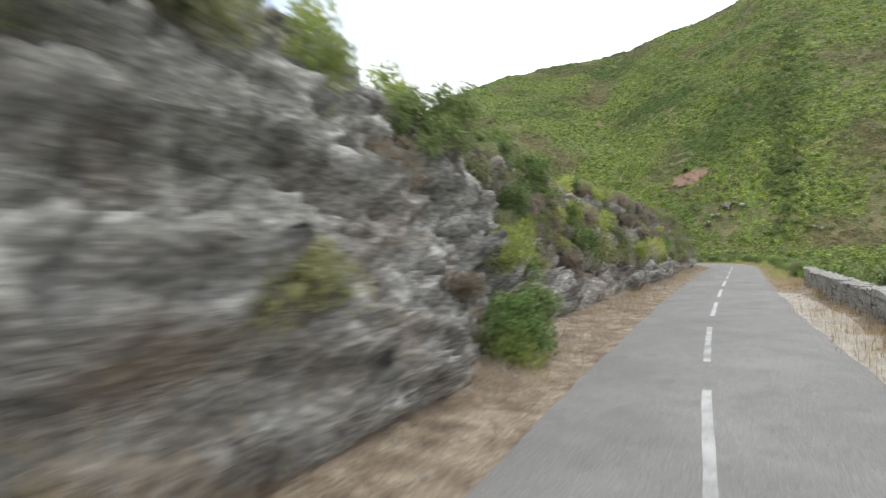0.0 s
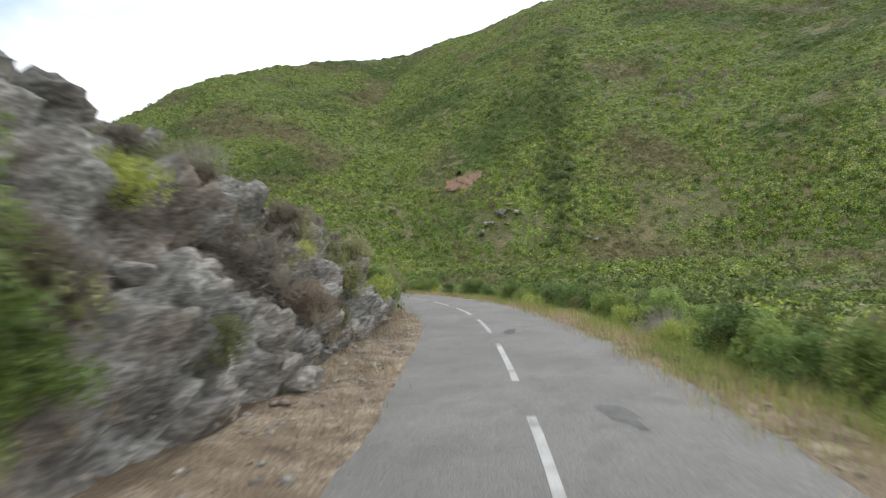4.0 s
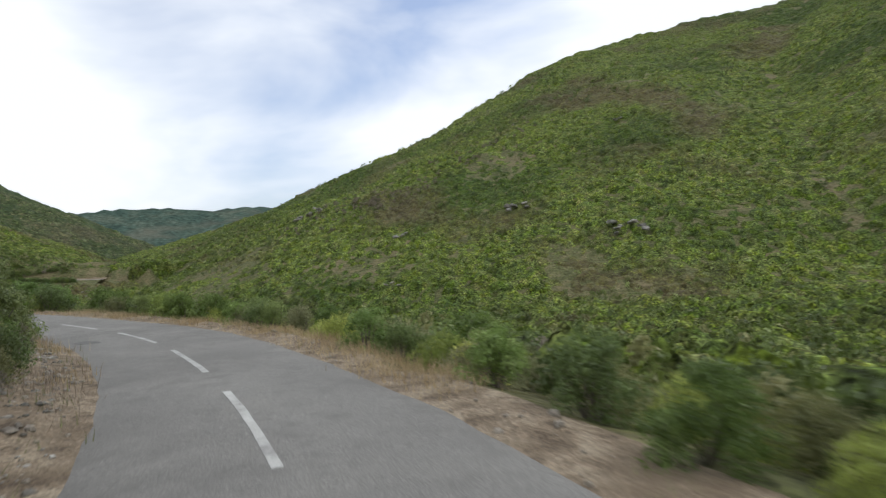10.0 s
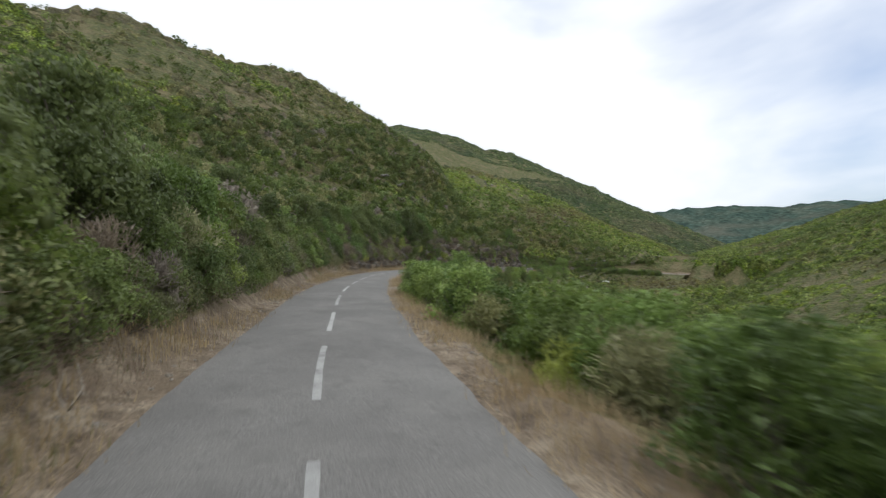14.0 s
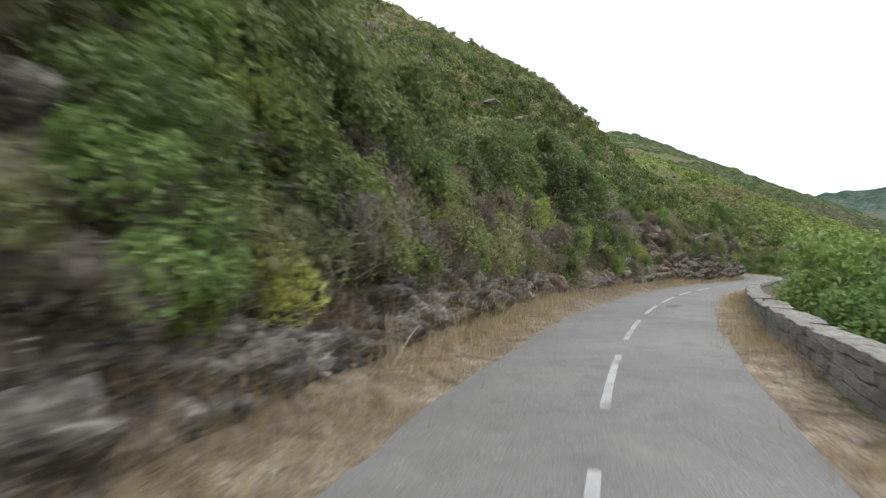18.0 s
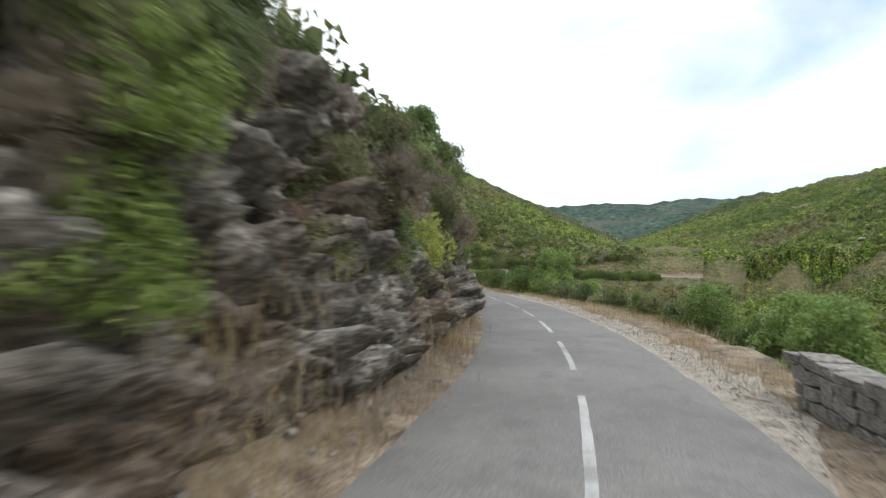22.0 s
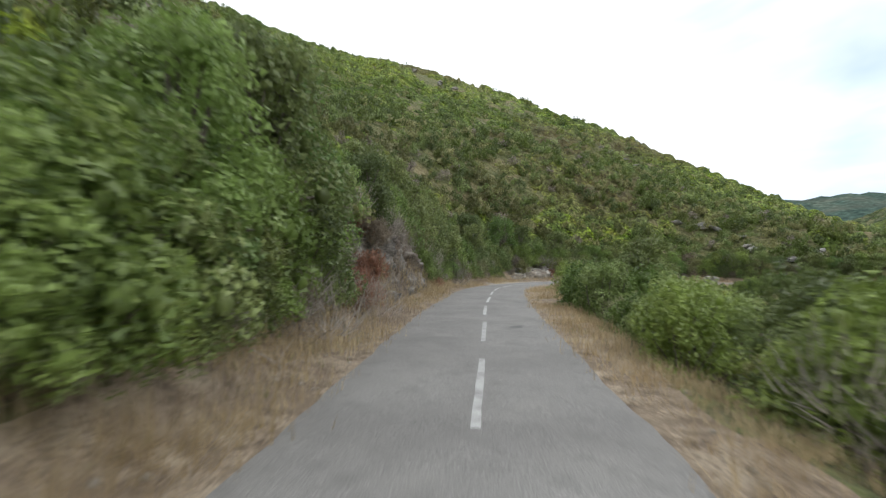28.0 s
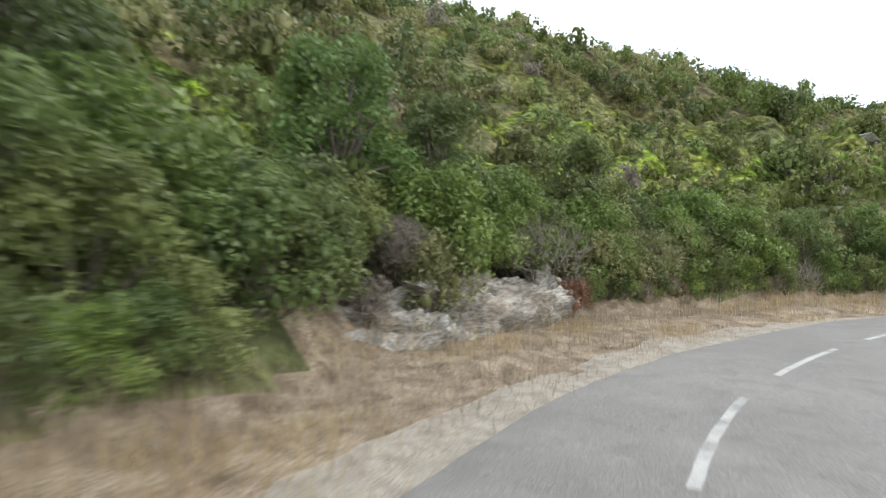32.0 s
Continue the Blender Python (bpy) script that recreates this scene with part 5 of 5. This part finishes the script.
carpet(-330, 150, -30, 400, 0.75, 7, 76, 1.8, 0.9, 2.2, "closed green scrub covering the near slopes")
carpet(-400, 240, -30, 440, 0.95, 62, 190, 2.2, 1.2, 2.9, "closed green scrub covering the middle slopes")
carpet(-640, 440, -20, 720, 1.9, 172, 540, 4.2, 1.7, 3.6, "closed green scrub covering the far slopes")
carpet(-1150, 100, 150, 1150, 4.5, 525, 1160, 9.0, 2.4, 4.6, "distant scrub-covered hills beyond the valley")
# single bushes that stand out of the cover
n = 60000
fx_, fy_ = q.uniform(-420, 330, n), q.uniform(-30, 480, n)
fs_, fd_ = road_coords(fx_, fy_)
near_ = np.abs(fd_)
keep = (near_ > 28) & (q.rand(n) < np.clip(42 / near_, 0, 1) ** 1.5) & (near_ < 260)
for x, y, rx, ry in BARE:
    keep &= ((fx_ - x) / rx) ** 2 + ((fy_ - y) / ry) ** 2 > 1.0
fx_, fy_, near_ = fx_[keep], fy_[keep], near_[keep]
fz_ = land(fx_, fy_)
size = q.uniform(1.0, 1.8, len(fx_)) * np.clip(near_ / 110, 1, 1.6)
third = q.rand(len(fx_))
for k, (mat, a, b, lab) in enumerate(((LEAF_HILL, 0, .6, "green bushes standing out of the hillside scrub"), (LEAF_MYRTLE, .6, .72, "bright green bushes on the hillsides"), (LEAF_CISTUS, .72, .82, "grey bushes on the hillsides"), (LEAF_DARK, .82, 1, "dark bushes on the hillsides"))):
    m = (third >= a) & (third < b)
    scrub("hillside_bushes", np.column_stack([fx_, fy_, fz_ + 0.1])[m], size[m], FAR, mat, lab, 30 + k)


def band(line, n, wide, lo, hi, material, label, seed):
    """Bushes along a line on the hillside."""
    g = np.random.RandomState(seed)
    p = np.array(line, float)
    u = g.rand(n) * (len(p) - 1)
    k = np.minimum(u.astype(int), len(p) - 2)
    at = p[k] + (p[k + 1] - p[k]) * (u - k)[:, None] + g.normal(0, wide, (n, 2))
    z = land(at[:, 0], at[:, 1])
    scrub("hillside_bushes", np.column_stack([at, z + 0.2]), g.uniform(lo, hi, n), FAR, material, label, seed)


band([(205, 335), (187, 311), (165, 275), (152, 253), (138, 232), (120, 205)], 420, 4.0, 1.8, 2.8, LEAF_DARK, "dark green bushes filling a gully", 71)
band([(232, 235), (216, 254), (200, 240)], 200, 9.0, 1.4, 2.2, LEAF_THORN, "dry brown bushes on the upper slope", 72)
band([(215, 188), (190, 178), (162, 172)], 230, 8.0, 1.3, 2.1, LEAF_CISTUS, "olive-brown bushes on the slope", 73)
band([(108, 256), (112, 248), (116, 236)], 90, 5.0, 1.2, 1.8, LEAF_BROWN, "brown dry bushes round a bare patch", 74)
band([(4, 351), (-34, 293), (-70, 296)], 160, 7.0, 1.4, 2.2, LEAF_BROWN, "brown dry bushes along the ridge", 75)


# ---- dry grass and loose stones on the verges ----
def grass(name, s, d, tall, material, label, seed, blades=7):
    q = np.random.RandomState(seed)
    x, y, z, nx, ny = road_at(s)
    px, py, pz = x + nx * d, y + ny * d, beside_road(s, d)
    n = len(s) * blades
    bx, by, bz, h = (np.repeat(v, blades) for v in (px, py, pz, tall))
    bx, by = bx + q.normal(0, .22, n), by + q.normal(0, .22, n)
    a, lean = q.rand(n) * 6.283, q.rand(n) ** 1.4 * 0.9
    h = h * q.uniform(.5, 1.2, n)
    w = 0.0075
    tx, ty = np.cos(a), np.sin(a)
    b0 = np.stack([bx - ty * w, by + tx * w, bz - .03], 1)
    b1 = np.stack([bx + ty * w, by - tx * w, bz - .03], 1)
    tp = np.stack([bx + tx * lean * h, by + ty * lean * h, bz + h * (1 - .35 * lean)], 1)
    v = np.stack([b0, b1, tp], 1).reshape(-1, 3)
    return tagged(new(name, mesh_np(name, v, tris(n), material)), label, "grass", kind="stuff")


n = 27000
s = q.uniform(-15, 415, n)
foot = lerp(s, BANK_FOOT)
d = HALF + 0.12 + (foot - HALF + 0.5) * q.rand(n) ** 0.8
den = fbm(s / 3, d, octaves=2)
ok = (den > -0.45) & (q.rand(n) < np.where(s < 140, 0.4, 0.8))
s, d, foot = s[ok], d[ok], foot[ok]
tall = np.where(s > 205, .42, .25) * (0.6 + 0.6 * smooth(d, HALF, foot)) * (0.75 + 0.6 * smooth(fbm(s / 0.9 + 4, d / 0.7, octaves=2), -0.2, 0.7))
grey = fbm(s / 2.2 + 70, d / 1.2, octaves=3) > 0.12
grass("dry_grass", s[~grey], d[~grey], tall[~grey], STRAW, "dry straw-coloured grass along the foot of the bank", 50)
grass("withered_grass", s[grey], d[grey], tall[grey], STRAW_GREY, "withered grey-brown grass along the foot of the bank", 53)
n = 2600
s = q.uniform(0, 415, n)
d = np.where(q.rand(n) < 0.6, HALF + 0.3 + (lerp(s, BANK_FOOT) - HALF) * q.rand(n), -HALF - 0.3 - lerp(s, VERGE_R) * q.rand(n))
ok = fbm(s / 1.1 + 15, d / 0.8, octaves=2) > 0.28
grass("green_grass", s[ok], d[ok], np.full(ok.sum(), .2), LEAF_CISTUS, "small green tufts among the dry grass", 54)
n = 18000
s = q.uniform(-15, 415, n)
d = -HALF - 0.12 - (lerp(s, VERGE_R) + 0.5) * q.rand(n) ** 0.8
ok = (fbm(s / 3 + 9, d, octaves=2) > -0.35) & ~((s > 264) & (s < 300) & (-d < HALF + 0.6))
grass("dry_grass", s[ok], d[ok], np.full(ok.sum(), .28), STRAW, "dry straw-coloured grass on the valley verge", 51)

n = 8000
s = q.uniform(34, 112, n)
d = -HALF - 0.35 * lerp(s, VERGE_R) - 2.6 * q.rand(n) ** 0.8
ok = fbm(s / 2.4 + 31, d, octaves=2) > -0.3 - 0.5 * smooth(-d, HALF + .6, HALF + 2)
grass("green_grass", s[ok], d[ok], np.full(ok.sum(), .32), LEAF_YELLOW, "fresh yellow-green grass and herbs on the valley verge", 52)

pv = np.array([(-1, -1, -.7), (1, -.8, -.7), (.8, 1, -.7), (-.9, .9, -.7), (-.6, -.7, .6), (.7, -.5, .5), (.5, .7, .7), (-.5, .5, .5)]) * 0.5
pf = np.array([(0, 3, 2, 1), (4, 5, 6, 7), (0, 1, 5, 4), (1, 2, 6, 5), (2, 3, 7, 6), (3, 0, 4, 7)])
n = 3600
s = q.uniform(-10, 410, n)
left = q.rand(n) < 0.55
d = np.where(left, HALF + .1 + (lerp(s, BANK_FOOT) - HALF) * q.rand(n), -HALF - .05 - lerp(s, VERGE_R) * q.rand(n))
x, y, z, nx, ny = road_at(s)
scrub("loose_stones", np.column_stack([x + nx * d, y + ny * d, beside_road(s, d) + .01]), 0.03 + 0.12 * q.rand(n) ** 3, [(pv * (1, .8, .6), pf), (pv[:, [1, 0, 2]] * (.8, 1, .8), pf[:, ::-1])], GRAVEL,
      "small loose stones on the verges", 60)
n = 5000
s = q.uniform(262, 303, n)
d = -HALF - .05 - 1.15 * q.rand(n)
x, y, z, nx, ny = road_at(s)
scrub("loose_stones", np.column_stack([x + nx * d, y + ny * d, beside_road(s, d) + .03]), 0.015 + 0.03 * q.rand(n) ** 2, [(pv * (1, .8, .6), pf)], GRAVEL, "loose gravel spread along the road edge", 61)


n = 5200
s = np.where(q.rand(n) < 0.7, q.uniform(25, 140, n), q.uniform(200, 300, n))
d = HALF + .15 + (lerp(s, BANK_FOOT) - HALF + .2) * q.rand(n) ** 0.6
x, y, z, nx, ny = road_at(s)
scrub("loose_stones", np.column_stack([x + nx * d, y + ny * d, beside_road(s, d) + .015]), 0.03 + 0.16 * q.rand(n) ** 4, [(pv * (1, .8, .45), pf), (pv[:, [1, 0, 2]] * (.8, 1, .5), pf[:, ::-1])], ROCK,
      "broken schist scree at the foot of the rock", 62)


# ---- dry branches on the verges ----
for k, (s, d) in enumerate(((12, 3.2), (21, 3.3), (44, 2.9), (99, 2.8), (118, 2.7), (162, 2.6), (166, 2.7), (186, 2.7), (214, 3.1), (231, 3.6), (328, 2.8), (341, 2.8), (345, 2.9), (352, 2.9), (369, 3.0), (381, 3.3), (300, -2.9), (336, -2.9))):
    g = np.random.RandomState(400 + k)
    ends = np.column_stack([g.uniform(-.9, .9, 8), g.uniform(-.5, .5, 8), g.uniform(.05, .5, 8), np.full(8, .1)])
    branch = new("dry_branch", stems_mesh("dry_branch", ends, 400 + k, 0.018, 0.0, TWIG_BARK))
    x, y, z, nx, ny = (float(v) for v in road_at(s))
    branch.matrix_basis = Matrix.LocRotScale((x + nx * d, y + ny * d, float(beside_road(np.array([s]), np.array([d]))[0]) + .12), Euler((0, 0, math.atan2(-nx, ny))), None)
    tagged(branch, "pale dry branch lying in the verge grass", "branch", "dry branches")
